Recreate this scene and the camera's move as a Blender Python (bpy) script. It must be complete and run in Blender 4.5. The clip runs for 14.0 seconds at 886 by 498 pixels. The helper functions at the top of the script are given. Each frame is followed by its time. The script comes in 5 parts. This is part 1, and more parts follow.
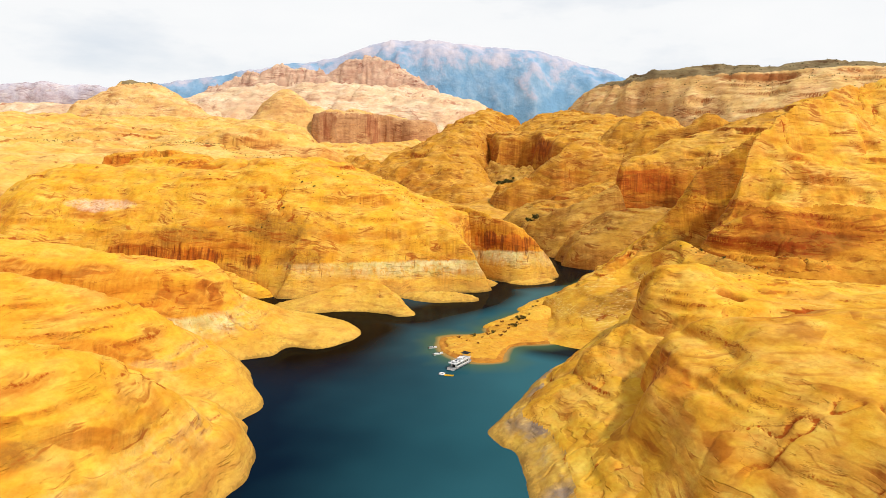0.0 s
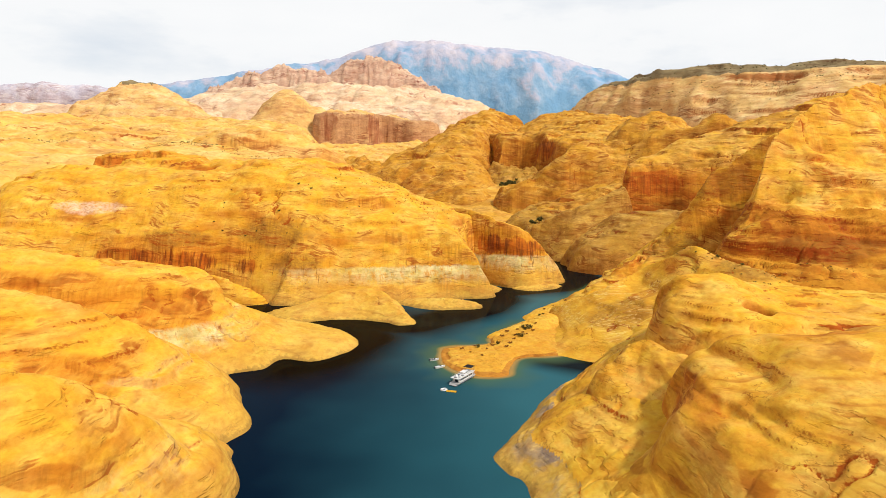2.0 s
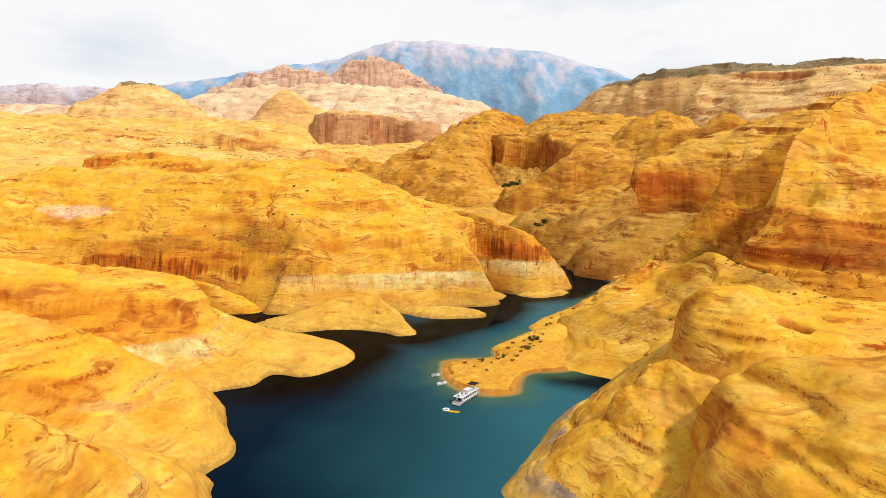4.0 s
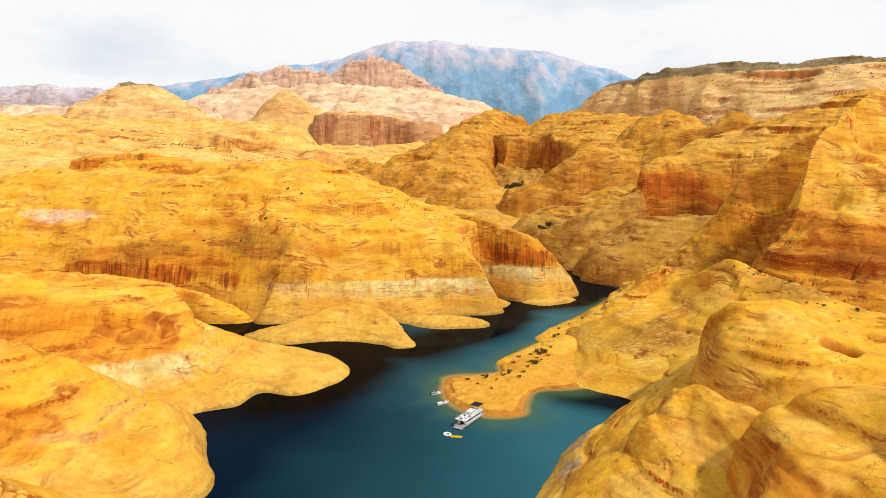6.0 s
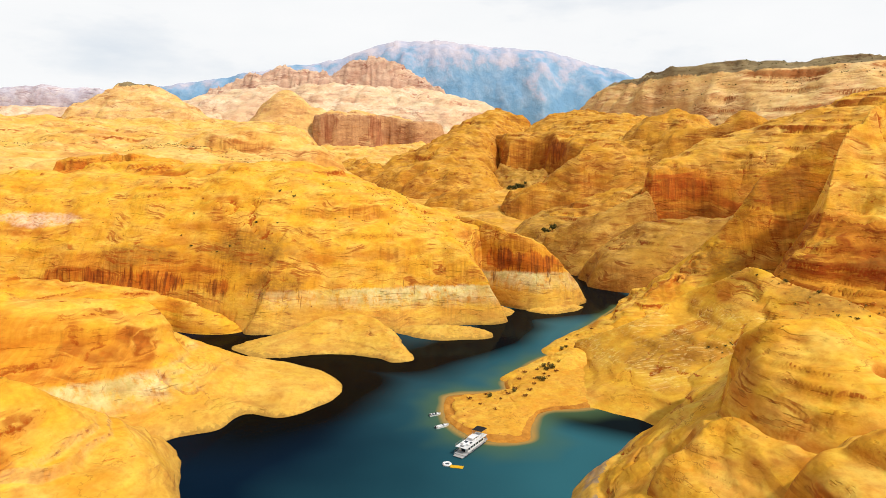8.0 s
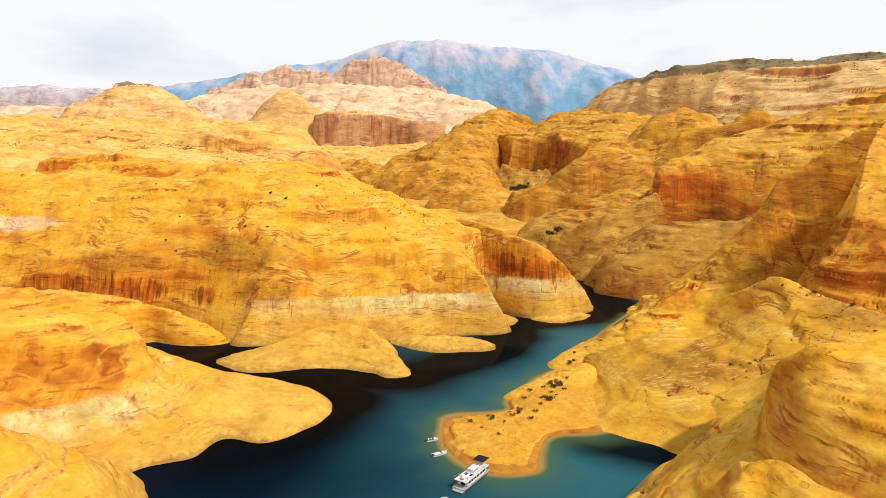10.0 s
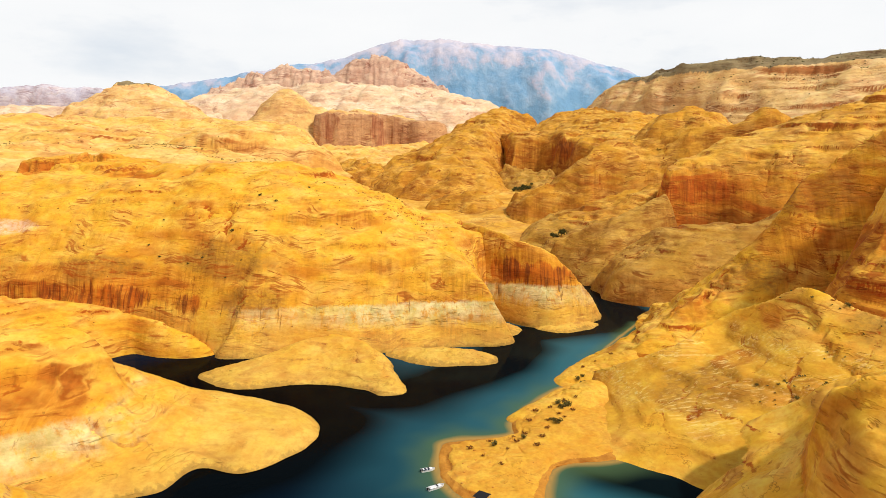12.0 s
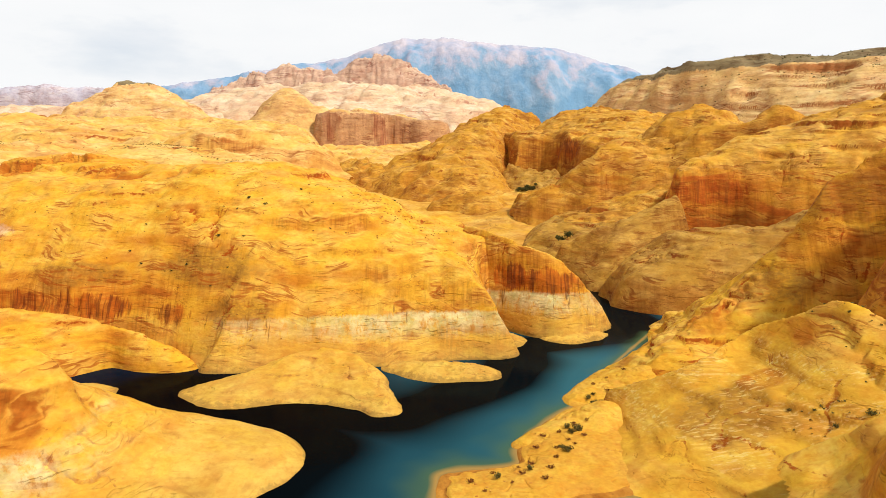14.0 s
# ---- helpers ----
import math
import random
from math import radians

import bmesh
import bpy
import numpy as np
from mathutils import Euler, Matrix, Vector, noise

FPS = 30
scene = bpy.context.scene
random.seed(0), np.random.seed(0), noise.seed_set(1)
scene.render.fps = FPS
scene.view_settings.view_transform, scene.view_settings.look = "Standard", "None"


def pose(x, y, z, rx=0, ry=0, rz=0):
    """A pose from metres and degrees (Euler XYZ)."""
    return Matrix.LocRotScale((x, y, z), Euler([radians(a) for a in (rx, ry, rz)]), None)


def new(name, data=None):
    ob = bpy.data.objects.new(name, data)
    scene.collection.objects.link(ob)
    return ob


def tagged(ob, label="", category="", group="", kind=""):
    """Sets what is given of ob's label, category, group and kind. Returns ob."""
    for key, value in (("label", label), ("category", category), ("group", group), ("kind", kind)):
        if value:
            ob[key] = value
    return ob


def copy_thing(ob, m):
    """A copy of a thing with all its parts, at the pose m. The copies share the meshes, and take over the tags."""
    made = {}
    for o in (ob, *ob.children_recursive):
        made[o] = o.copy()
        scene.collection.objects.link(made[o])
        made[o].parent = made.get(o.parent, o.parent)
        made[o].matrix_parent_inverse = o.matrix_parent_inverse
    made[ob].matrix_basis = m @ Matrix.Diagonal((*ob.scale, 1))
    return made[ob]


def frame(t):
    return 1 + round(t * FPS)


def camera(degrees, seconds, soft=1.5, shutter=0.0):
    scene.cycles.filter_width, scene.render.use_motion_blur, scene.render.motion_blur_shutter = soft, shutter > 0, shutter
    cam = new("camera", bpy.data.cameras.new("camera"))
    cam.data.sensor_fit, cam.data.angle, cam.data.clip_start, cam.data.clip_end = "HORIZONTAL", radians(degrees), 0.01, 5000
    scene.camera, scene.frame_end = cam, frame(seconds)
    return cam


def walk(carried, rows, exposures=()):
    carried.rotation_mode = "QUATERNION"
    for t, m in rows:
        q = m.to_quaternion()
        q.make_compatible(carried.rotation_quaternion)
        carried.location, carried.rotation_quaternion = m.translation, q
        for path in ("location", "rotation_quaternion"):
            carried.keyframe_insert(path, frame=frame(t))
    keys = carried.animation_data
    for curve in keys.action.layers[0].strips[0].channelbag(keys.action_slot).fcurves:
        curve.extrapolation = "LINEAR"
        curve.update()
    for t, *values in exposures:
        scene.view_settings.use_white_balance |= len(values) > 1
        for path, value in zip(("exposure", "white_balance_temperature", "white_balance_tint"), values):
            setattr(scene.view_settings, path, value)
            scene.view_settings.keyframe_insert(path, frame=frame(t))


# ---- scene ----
LENS = 69.633
cam = camera(LENS, 14.0, soft=0.5)
PATH = [
    (0.0, pose(0.00, 0.00, 117.15, 81.887, -0.159, 1.823)),
    (1.0, pose(-0.32, 10.91, 117.21, 81.917, -0.182, 1.920)),
    (2.0, pose(-0.77, 22.52, 117.32, 81.950, -0.167, 2.001)),
    (3.0, pose(-1.28, 34.69, 117.45, 81.984, -0.128, 2.071)),
    (4.0, pose(-1.75, 47.29, 117.59, 82.018, -0.078, 2.135)),
    (5.0, pose(-2.14, 60.19, 117.72, 82.049, -0.027, 2.196)),
    (6.0, pose(-2.39, 73.31, 117.84, 82.076, 0.019, 2.259)),
    (7.0, pose(-2.49, 86.57, 117.93, 82.098, 0.055, 2.326)),
    (8.0, pose(-2.43, 99.90, 118.01, 82.115, 0.078, 2.400)),
    (9.0, pose(-2.20, 113.25, 118.07, 82.125, 0.091, 2.484)),
    (10.0, pose(-1.84, 126.60, 118.13, 82.129, 0.094, 2.580)),
    (11.0, pose(-1.37, 139.94, 118.20, 82.126, 0.094, 2.688)),
    (12.0, pose(-0.86, 153.27, 118.30, 82.117, 0.099, 2.811)),
    (13.0, pose(-0.37, 166.61, 118.46, 82.103, 0.120, 2.948)),
    (14.0, pose(0.00, 180.00, 118.70, 82.085, 0.169, 3.100)),
]
walk(cam, PATH)

# ---- world, sun ----
SUN_ELEVATION, SUN_TURN = radians(52), radians(118)  # turn: clockwise from +y
world = bpy.data.worlds.new("world")
scene.world = world
world.use_nodes = True


def node(tree, kind, *links):
    """A node of that kind. links: (input, source socket or plain value)."""
    n = tree.nodes.new(kind)
    for socket, source in links:
        if isinstance(source, bpy.types.NodeSocket):
            tree.links.new(source, n.inputs[socket])
        else:
            n.inputs[socket].default_value = source
    return n


def ramp(tree, source, *stops):
    """A colour ramp over source; stops: (position, colour)."""
    n = tree.nodes.new("ShaderNodeValToRGB")
    tree.links.new(source, n.inputs[0])
    e = n.color_ramp.elements
    while len(e) < len(stops):
        e.new(0.5)
    for slot, (place, colour) in zip(e, stops):
        slot.position = place
        slot.color = (*colour, 1) if len(colour) == 3 else colour
    return n.outputs[0]


def grey(v):
    return (v, v, v)


def mix(tree, fac, a, b, how="MIX"):
    n = tree.nodes.new("ShaderNodeMix")
    n.data_type, n.blend_type, n.clamp_factor = "RGBA", how, True
    for socket, source in ((0, fac), (6, a), (7, b)):
        if isinstance(source, bpy.types.NodeSocket):
            tree.links.new(source, n.inputs[socket])
        else:
            n.inputs[socket].default_value = source if socket == 0 else (*source, 1)
    return n.outputs[2]


def maths(tree, how, a, b=0.5, c=0.5):
    n = tree.nodes.new("ShaderNodeMath")
    n.operation = how
    for k, source in enumerate((a, b, c)):
        if isinstance(source, bpy.types.NodeSocket):
            tree.links.new(source, n.inputs[k])
        else:
            n.inputs[k].default_value = source
    return n.outputs[0]


wt = world.node_tree
wt.nodes.clear()
sky = node(wt, "ShaderNodeTexSky")
sky.sky_type, sky.sun_disc, sky.sun_elevation, sky.sun_rotation = "NISHITA", False, SUN_ELEVATION, SUN_TURN
way = node(wt, "ShaderNodeTexCoord").outputs["Generated"]
flat = node(wt, "ShaderNodeMapping", ("Vector", way), ("Scale", (1.0, 1.0, 3.2)))
cloud = node(wt, "ShaderNodeTexNoise", ("Vector", flat.outputs[0]), ("Scale", 3.4), ("Detail", 7.0), ("Roughness", 0.55))
rise = node(wt, "ShaderNodeSeparateXYZ", ("Vector", way)).outputs[2]
# bright haze and cloud low down, broken cloud with blue between higher up
gaps = ramp(wt, cloud.outputs[0], (0.42, grey(0.06)), (0.62, grey(0.75)))
cover = mix(wt, ramp(wt, rise, (0.26, grey(0)), (0.6, grey(1))), ramp(wt, cloud.outputs[0], (0.30, grey(0.86)), (0.5, grey(0.98))), gaps)
tone = ramp(wt, cloud.outputs[0], (0.30, (8.3, 8.7, 9.2)), (0.5, (9.5, 9.6, 9.7)), (0.8, (10.0, 10.0, 10.0)))
heaven = mix(wt, cover, sky.outputs[0], tone)
back = node(wt, "ShaderNodeBackground", ("Color", heaven), ("Strength", 0.1))
node(wt, "ShaderNodeOutputWorld", ("Surface", back.outputs[0]))

sun_data = bpy.data.lights.new("sun", "SUN")
sun_data.energy, sun_data.angle, sun_data.color = 3.25, radians(4.0), (1.0, 0.935, 0.845)
sun = new("sun", sun_data)
sun_way = Vector((math.sin(SUN_TURN) * math.cos(SUN_ELEVATION), math.cos(SUN_TURN) * math.cos(SUN_ELEVATION), math.sin(SUN_ELEVATION)))
sun.rotation_euler = sun_way.to_track_quat("Z", "Y").to_euler()
sun.location = (0, 0, 600)

# ---- materials ----
def material(name):
    m = bpy.data.materials.new(name)
    m.use_nodes = True
    t = m.node_tree
    t.nodes.clear()
    return m, t


def finish(m, t, colour, rough=0.85, height=None, bump=0.5, distance=0.3, metal=0.0, ior=1.45, spec=0.3):
    b = node(t, "ShaderNodeBsdfPrincipled", ("Roughness", rough), ("Metallic", metal), ("IOR", ior), ("Specular IOR Level", spec))
    if isinstance(colour, bpy.types.NodeSocket):
        t.links.new(colour, b.inputs["Base Color"])
    else:
        b.inputs["Base Color"].default_value = (*colour, 1)
    if height is not None:
        n = node(t, "ShaderNodeBump", ("Strength", bump), ("Distance", distance), ("Height", height))
        t.links.new(n.outputs[0], b.inputs["Normal"])
    node(t, "ShaderNodeOutputMaterial", ("Surface", b.outputs[0]))
    return m


def plain(name, colour, rough=0.5, metal=0.0, grain=0.08, size=3.0):
    m, t = material(name)
    p = node(t, "ShaderNodeTexCoord").outputs["Object"]
    n = node(t, "ShaderNodeTexNoise", ("Vector", p), ("Scale", size), ("Detail", 5.0))
    dark = tuple(c * (1 - 2 * grain) for c in colour)
    return finish(m, t, mix(t, n.outputs[0], dark, tuple(min(1, c * (1 + grain)) for c in colour)), rough, metal=metal)


def sandstone(name, main, red, pale, size=1.0, ring=0.0, varnish=0.5, band=6.0, scrub=0.25, dark=0.35, cliff=0.6, east=None, grey_skin=0.0, scratch=0.0, pits=0.25, lam=0.22, blotch=0.9, crust_shading=1.0):
    """Slickrock: warped beds across z, pale and red patches, dark seep streaks on steep faces, and the lake's pale old high-water band."""
    m, t = material(name)
    geo = node(t, "ShaderNodeNewGeometry")
    pos = geo.outputs["Position"]
    xyz = node(t, "ShaderNodeSeparateXYZ", ("Vector", pos))
    up = node(t, "ShaderNodeSeparateXYZ", ("Vector", geo.outputs["Normal"])).outputs[2]

    def noise_at(scale, stretch, detail=5.0, rough=0.55):
        v = node(t, "ShaderNodeMapping", ("Vector", pos), ("Scale", stretch))
        return node(t, "ShaderNodeTexNoise", ("Vector", v.outputs[0]), ("Scale", scale / size), ("Detail", detail), ("Roughness", rough)).outputs[0]

    def times(*factors):
        out = factors[0]
        for f in factors[1:]:
            out = maths(t, "MULTIPLY", out, f)
        return out

    wide = noise_at(0.016, (1, 1, 1), 3)
    patch = noise_at(0.05, (1, 1, 1.6), 5, 0.6)
    fine = noise_at(0.4, (1, 1, 1.6), 5, 0.6)
    rusty = tuple(c * f for c, f in zip(red, (0.66, 0.46, 0.45)))
    # beds: layers, gently folded and cross-cut
    fold = maths(t, "MULTIPLY_ADD", wide, 34.0 * size, xyz.outputs[2])
    fold = maths(t, "MULTIPLY_ADD", xyz.outputs[0], 0.07, fold)
    fold = maths(t, "MULTIPLY_ADD", patch, 4.0 * size, fold)
    bedded = node(t, "ShaderNodeCombineXYZ", (0, times(xyz.outputs[0], 0.09)), (1, times(xyz.outputs[1], 0.09)), (2, fold))
    beds = node(t, "ShaderNodeTexNoise", ("Vector", bedded.outputs[0]), ("Scale", 1.0 / (band * size)), ("Detail", 3.0), ("Roughness", 0.55)).outputs[0]
    tilt = node(t, "ShaderNodeMapping", ("Vector", pos), ("Rotation", (0.38, 0.22, 0.0)), ("Scale", (0.04, 0.04, 1.0)))
    sweep = node(t, "ShaderNodeCombineXYZ", (2, times(noise_at(0.013, (1, 1, 1.5), 2, 0.5), 60.0 * size)))
    swirl = node(t, "ShaderNodeVectorMath", (0, tilt.outputs[0]), (1, sweep.outputs[0]))
    cross = node(t, "ShaderNodeTexNoise", ("Vector", swirl.outputs[0]), ("Scale", 0.3 / size), ("Detail", 2.0), ("Roughness", 0.5)).outputs[0]
    steep = ramp(t, up, (0.34, grey(1)), (0.72, grey(0)))
    colour = mix(t, times(ramp(t, patch, (0.42, grey(0)), (0.66, grey(1))), 0.75), main, pale)
    colour = mix(t, times(ramp(t, beds, (0.50, grey(0)), (0.68, grey(1))), ramp(t, wide, (0.42, grey(0.0)), (0.6, grey(0.5)))), colour, red)
    colour = mix(t, times(steep, cliff, ramp(t, beds, (0.42, grey(0.2)), (0.58, grey(1)))), colour, tuple(c * f for c, f in zip(red, (0.95, 0.8, 0.8))))
    # broad orange-red faces on slopes, with upright streaks
    seep = noise_at(0.5, (1, 0.14, 0.03), 5, 0.65)
    blush = ramp(t, noise_at(0.020, (1, 1, 1.4), 5, 0.6), (0.53, grey(0)), (0.60, grey(1)))
    def mark_of(word, low, high):
        """A stain laid on the land, with a ragged edge."""
        a = node(t, "ShaderNodeAttribute")
        a.attribute_name = word
        return ramp(t, maths(t, "MULTIPLY_ADD", maths(t, "SUBTRACT", patch, 0.5), 1.6, a.outputs["Fac"]), (low, grey(0)), (high, grey(1)))

    broken = ramp(t, patch, (0.44, grey(0)), (0.56, grey(1)))
    stain = maths(t, "MAXIMUM", times(blush, blotch, ramp(t, up, (0.70, grey(1)), (0.88, grey(0)))), mark_of("stain", 0.3, 0.6))
    face = times(stain, ramp(t, seep, (0.36, grey(0.5)), (0.58, grey(1))), 0.8)
    colour = mix(t, face, colour, tuple(0.25 * p + 0.75 * q for p, q in zip(main, red)))
    colour = mix(t, times(stain, ramp(t, beds, (0.51, grey(0)), (0.56, grey(1))), broken, 0.6), colour, rusty)
    # brown weathered skin in wide patches
    skin = ramp(t, noise_at(0.028, (1, 1, 1.4), 8, 0.72), (0.52, grey(0)), (0.62, grey(1)))
    colour = mix(t, times(skin, dark), colour, tuple(c * f for c, f in zip(red, (0.55, 0.48, 0.5))))
    # marked brown patches with ragged, speckled edges
    colour = mix(t, times(mark_of("skin", 0.35, 0.8), ramp(t, fine, (0.36, grey(0.35)), (0.58, grey(1))), 0.7), colour, (0.27, 0.115, 0.018))
    # thin dark bed lines, here and there
    line = ramp(t, beds, (0.425, grey(0)), (0.450, grey(1)), (0.470, grey(1)), (0.495, grey(0)))
    sloped = ramp(t, up, (0.66, grey(1)), (0.95, grey(0.10)))
    colour = mix(t, times(line, ramp(t, patch, (0.49, grey(0)), (0.57, grey(1))), sloped, 0.75), colour, rusty)
    lamina = ramp(t, cross, (0.545, grey(0)), (0.60, grey(1)))
    some = ramp(t, noise_at(0.026, (1, 1, 1.2), 4, 0.6), (0.45, grey(0)), (0.58, grey(1)))
    colour = mix(t, times(lamina, some, lam), colour, rusty)
    # short dark ledges along the beds, small and large
    dash = ramp(t, noise_at(0.36, (0.25, 0.25, 1.7), 3, 0.55), (0.60, grey(0)), (0.64, grey(1)))
    dashed = ramp(t, noise_at(0.03, (1, 1, 1.5), 5, 0.6), (0.49, grey(0)), (0.58, grey(1)))
    colour = mix(t, times(dash, dashed, pits), colour, rusty)
    slab = ramp(t, noise_at(0.15, (0.26, 0.26, 1.6), 4, 0.55), (0.605, grey(0)), (0.63, grey(1)))
    slabs = ramp(t, noise_at(0.018, (1, 1, 1.5), 4, 0.6), (0.46, grey(0)), (0.60, grey(1)))
    colour = mix(t, times(slab, slabs, min(0.8, 0.1 + 0.7 * pits)), colour, rusty)
    # dark crust on the faces of ledges and joints, with overhang shade painted in
    ledge_face = node(t, "ShaderNodeAttribute")
    ledge_face.attribute_name = "riser"
    crust_shade = ramp(t, maths(t, "MULTIPLY_ADD", maths(t, "SUBTRACT", fine, 0.5), 1.3, ledge_face.outputs["Fac"]), (0.22, grey(0)), (0.46, grey(1)))
    colour = mix(t, times(crust_shade, crust_shading, ramp(t, patch, (0.36, grey(0.5)), (0.55, grey(0.95)))), colour, rusty)
    # thin wandering cracks
    crack = ramp(t, noise_at(0.045, (1, 1, 3.0), 5, 0.6), (0.489, grey(0)), (0.497, grey(1)), (0.503, grey(1)), (0.511, grey(0)))
    colour = mix(t, times(crack, ramp(t, noise_at(0.022, (1, 1, 1), 3), (0.55, grey(0)), (0.63, grey(0.5)))), colour, tuple(c * f for c, f in zip(red, (0.45, 0.3, 0.3))))
    # upright seep streaks on steep faces
    where = ramp(t, noise_at(0.02, (1, 1, 0.6), 3), (0.42, grey(0)), (0.54, grey(1)))
    belt_at = node(t, "ShaderNodeAttribute")
    belt_at.attribute_name = "seep"
    drops = noise_at(0.30, (1, 0.12, 0.02), 5, 0.7)
    run_of = ramp(t, maths(t, "MULTIPLY_ADD", maths(t, "SUBTRACT", drops, 0.5), 1.9, belt_at.outputs["Fac"]), (0.40, grey(0)), (0.60, grey(1)))
    colour = mix(t, times(run_of, ramp(t, noise_at(0.11, (1, 0.2, 0.25), 4, 0.6), (0.36, grey(0.25)), (0.56, grey(0.8)))), colour, tuple(c * f for c, f in zip(red, (0.85, 0.62, 0.6))))
    streak = maths(t, "MAXIMUM", times(where, steep, 0.35), times(run_of, 0.85))
    colour = mix(t, times(ramp(t, seep, (0.47, grey(0)), (0.60, grey(1))), streak, varnish), colour, (0.15, 0.036, 0.008))
    colour = mix(t, times(mark_of("pale", 0.45, 1.0), ramp(t, fine, (0.38, grey(0.3)), (0.55, grey(0.7)))), colour, (0.80, 0.58, 0.42))
    if ring:
        wob = maths(t, "MULTIPLY_ADD", noise_at(0.02, (1, 1, 0.2), 3), 8.0, xyz.outputs[2])
        drip = noise_at(0.34, (1, 1, 0.10), 5, 0.65)
        edge = maths(t, "MULTIPLY_ADD", drip, 7.0, wob)
        belt = ramp(t, maths(t, "DIVIDE", edge, 40.0), (0.48, grey(0)), (0.66, grey(0.8)), (0.84, grey(1)), (0.88, grey(0)))
        stain = ramp(t, drip, (0.36, grey(0.25)), (0.5, grey(1)))
        lean = ramp(t, up, (0.62, grey(1)), (0.90, grey(0.0)))
        some = ramp(t, noise_at(0.012, (1, 1, 0.0), 3, 0.6), (0.34, grey(0.15)), (0.52, grey(1)))
        if east is not None:
            some = times(some, ramp(t, maths(t, "MULTIPLY_ADD", xyz.outputs[0], 0.01, 0.5 - 0.01 * east), (0.2, grey(0)), (0.7, grey(1))))
        chalk = mix(t, ramp(t, noise_at(0.07, (1, 1, 0.8), 5, 0.65), (0.42, grey(0)), (0.60, grey(1))), (0.78, 0.65, 0.32), (0.50, 0.42, 0.15))
        colour = mix(t, times(belt, stain, lean, some, ring), colour, chalk)
        runs = ramp(t, noise_at(0.22, (1, 0.3, 0.012), 4, 0.7), (0.61, grey(0)), (0.66, grey(1)))
        tall = ramp(t, maths(t, "DIVIDE", edge, 40.0), (0.50, grey(0)), (0.62, grey(1)), (0.98, grey(1)), (1.0, grey(0.3)))
        colour = mix(t, times(runs, tall, lean, ring, 0.75), colour, (0.20, 0.075, 0.014))
        low = ramp(t, maths(t, "DIVIDE", wob, 40.0), (0.16, grey(1)), (0.62, grey(0)))
        colour = mix(t, times(low, 0.55), colour, (0.58, 0.37, 0.085))
        wet = ramp(t, maths(t, "DIVIDE", edge, 40.0), (0.205, grey(1)), (0.235, grey(0)))
        colour = mix(t, times(wet, 0.6), colour, (0.30, 0.17, 0.04))
    if grey_skin:
        worn = ramp(t, noise_at(0.045, (1, 1, 1), 4, 0.6), (0.46, grey(0)), (0.53, grey(1)))
        low2 = ramp(t, maths(t, "DIVIDE", xyz.outputs[2], 40.0), (0.05, grey(0)), (0.14, grey(1)), (0.45, grey(1)), (0.65, grey(0)))
        colour = mix(t, times(worn, low2, ramp(t, cross, (0.40, grey(0.5)), (0.6, grey(1))), grey_skin), colour, (0.33, 0.24, 0.17))
    if scratch:
        bent = node(t, "ShaderNodeMapping", ("Vector", pos), ("Rotation", (0.0, 0.35, 0.55)), ("Scale", (0.035, 0.9, 0.9)))
        fine_lines = node(t, "ShaderNodeTexNoise", ("Vector", bent.outputs[0]), ("Scale", 0.9), ("Detail", 4.0), ("Roughness", 0.6)).outputs[0]
        fine_lines = maths(t, "MULTIPLY_ADD", maths(t, "SUBTRACT", fine_lines, 0.5), ramp(t, maths(t, "DIVIDE", xyz.outputs[2], 40.0), (0.10, grey(0.2)), (0.30, grey(1))), 0.5)
        colour = mix(t, times(ramp(t, fine_lines, (0.54, grey(0)), (0.62, grey(1))), ramp(t, patch, (0.42, grey(0)), (0.56, grey(1))), scratch), colour, (0.80, 0.58, 0.20))
        colour = mix(t, times(ramp(t, fine_lines, (0.38, grey(1)), (0.45, grey(0))), broken, 0.6 * scratch), colour, (0.42, 0.19, 0.02))
    # desert scrub and lichen specks
    speck = ramp(t, noise_at(0.8, (1, 1, 1), 4, 0.65), (0.58, grey(0)), (0.65, grey(1)))
    where2 = ramp(t, noise_at(0.02, (1, 1.0, 1), 4, 0.6), (0.48, grey(0)), (0.62, grey(1)))
    colour = mix(t, times(speck, where2, scrub), colour, (0.16, 0.07, 0.012))
    colour = mix(t, 0.16, colour, ramp(t, fine, (0.3, (0.12, 0.06, 0.02)), (0.5, (0.5, 0.5, 0.5)), (0.7, (0.85, 0.8, 0.65))), "OVERLAY")
    mottle = noise_at(0.11, (1, 1, 1.8), 5, 0.6)
    colour = mix(t, 0.24, colour, ramp(t, mottle, (0.34, (0.30, 0.18, 0.08)), (0.5, (0.5, 0.5, 0.5)), (0.66, (0.72, 0.72, 0.62))), "OVERLAY")
    colour = mix(t, times(broken, 0.2), colour, ramp(t, cross, (0.36, (0.80, 0.76, 0.66)), (0.5, (0.5, 0.5, 0.5)), (0.64, (0.2, 0.10, 0.04))), "OVERLAY")
    height = maths(t, "ADD", maths(t, "SUBTRACT", times(beds, sloped, 0.6), maths(t, "ADD", times(dash, dashed, 0.25), times(slab, slabs, 0.45))), maths(t, "ADD", times(fine, 0.22), times(cross, some, 0.4)))
    return finish(m, t, colour, 0.9, height, 0.9, 1.5 * size, spec=0.12)


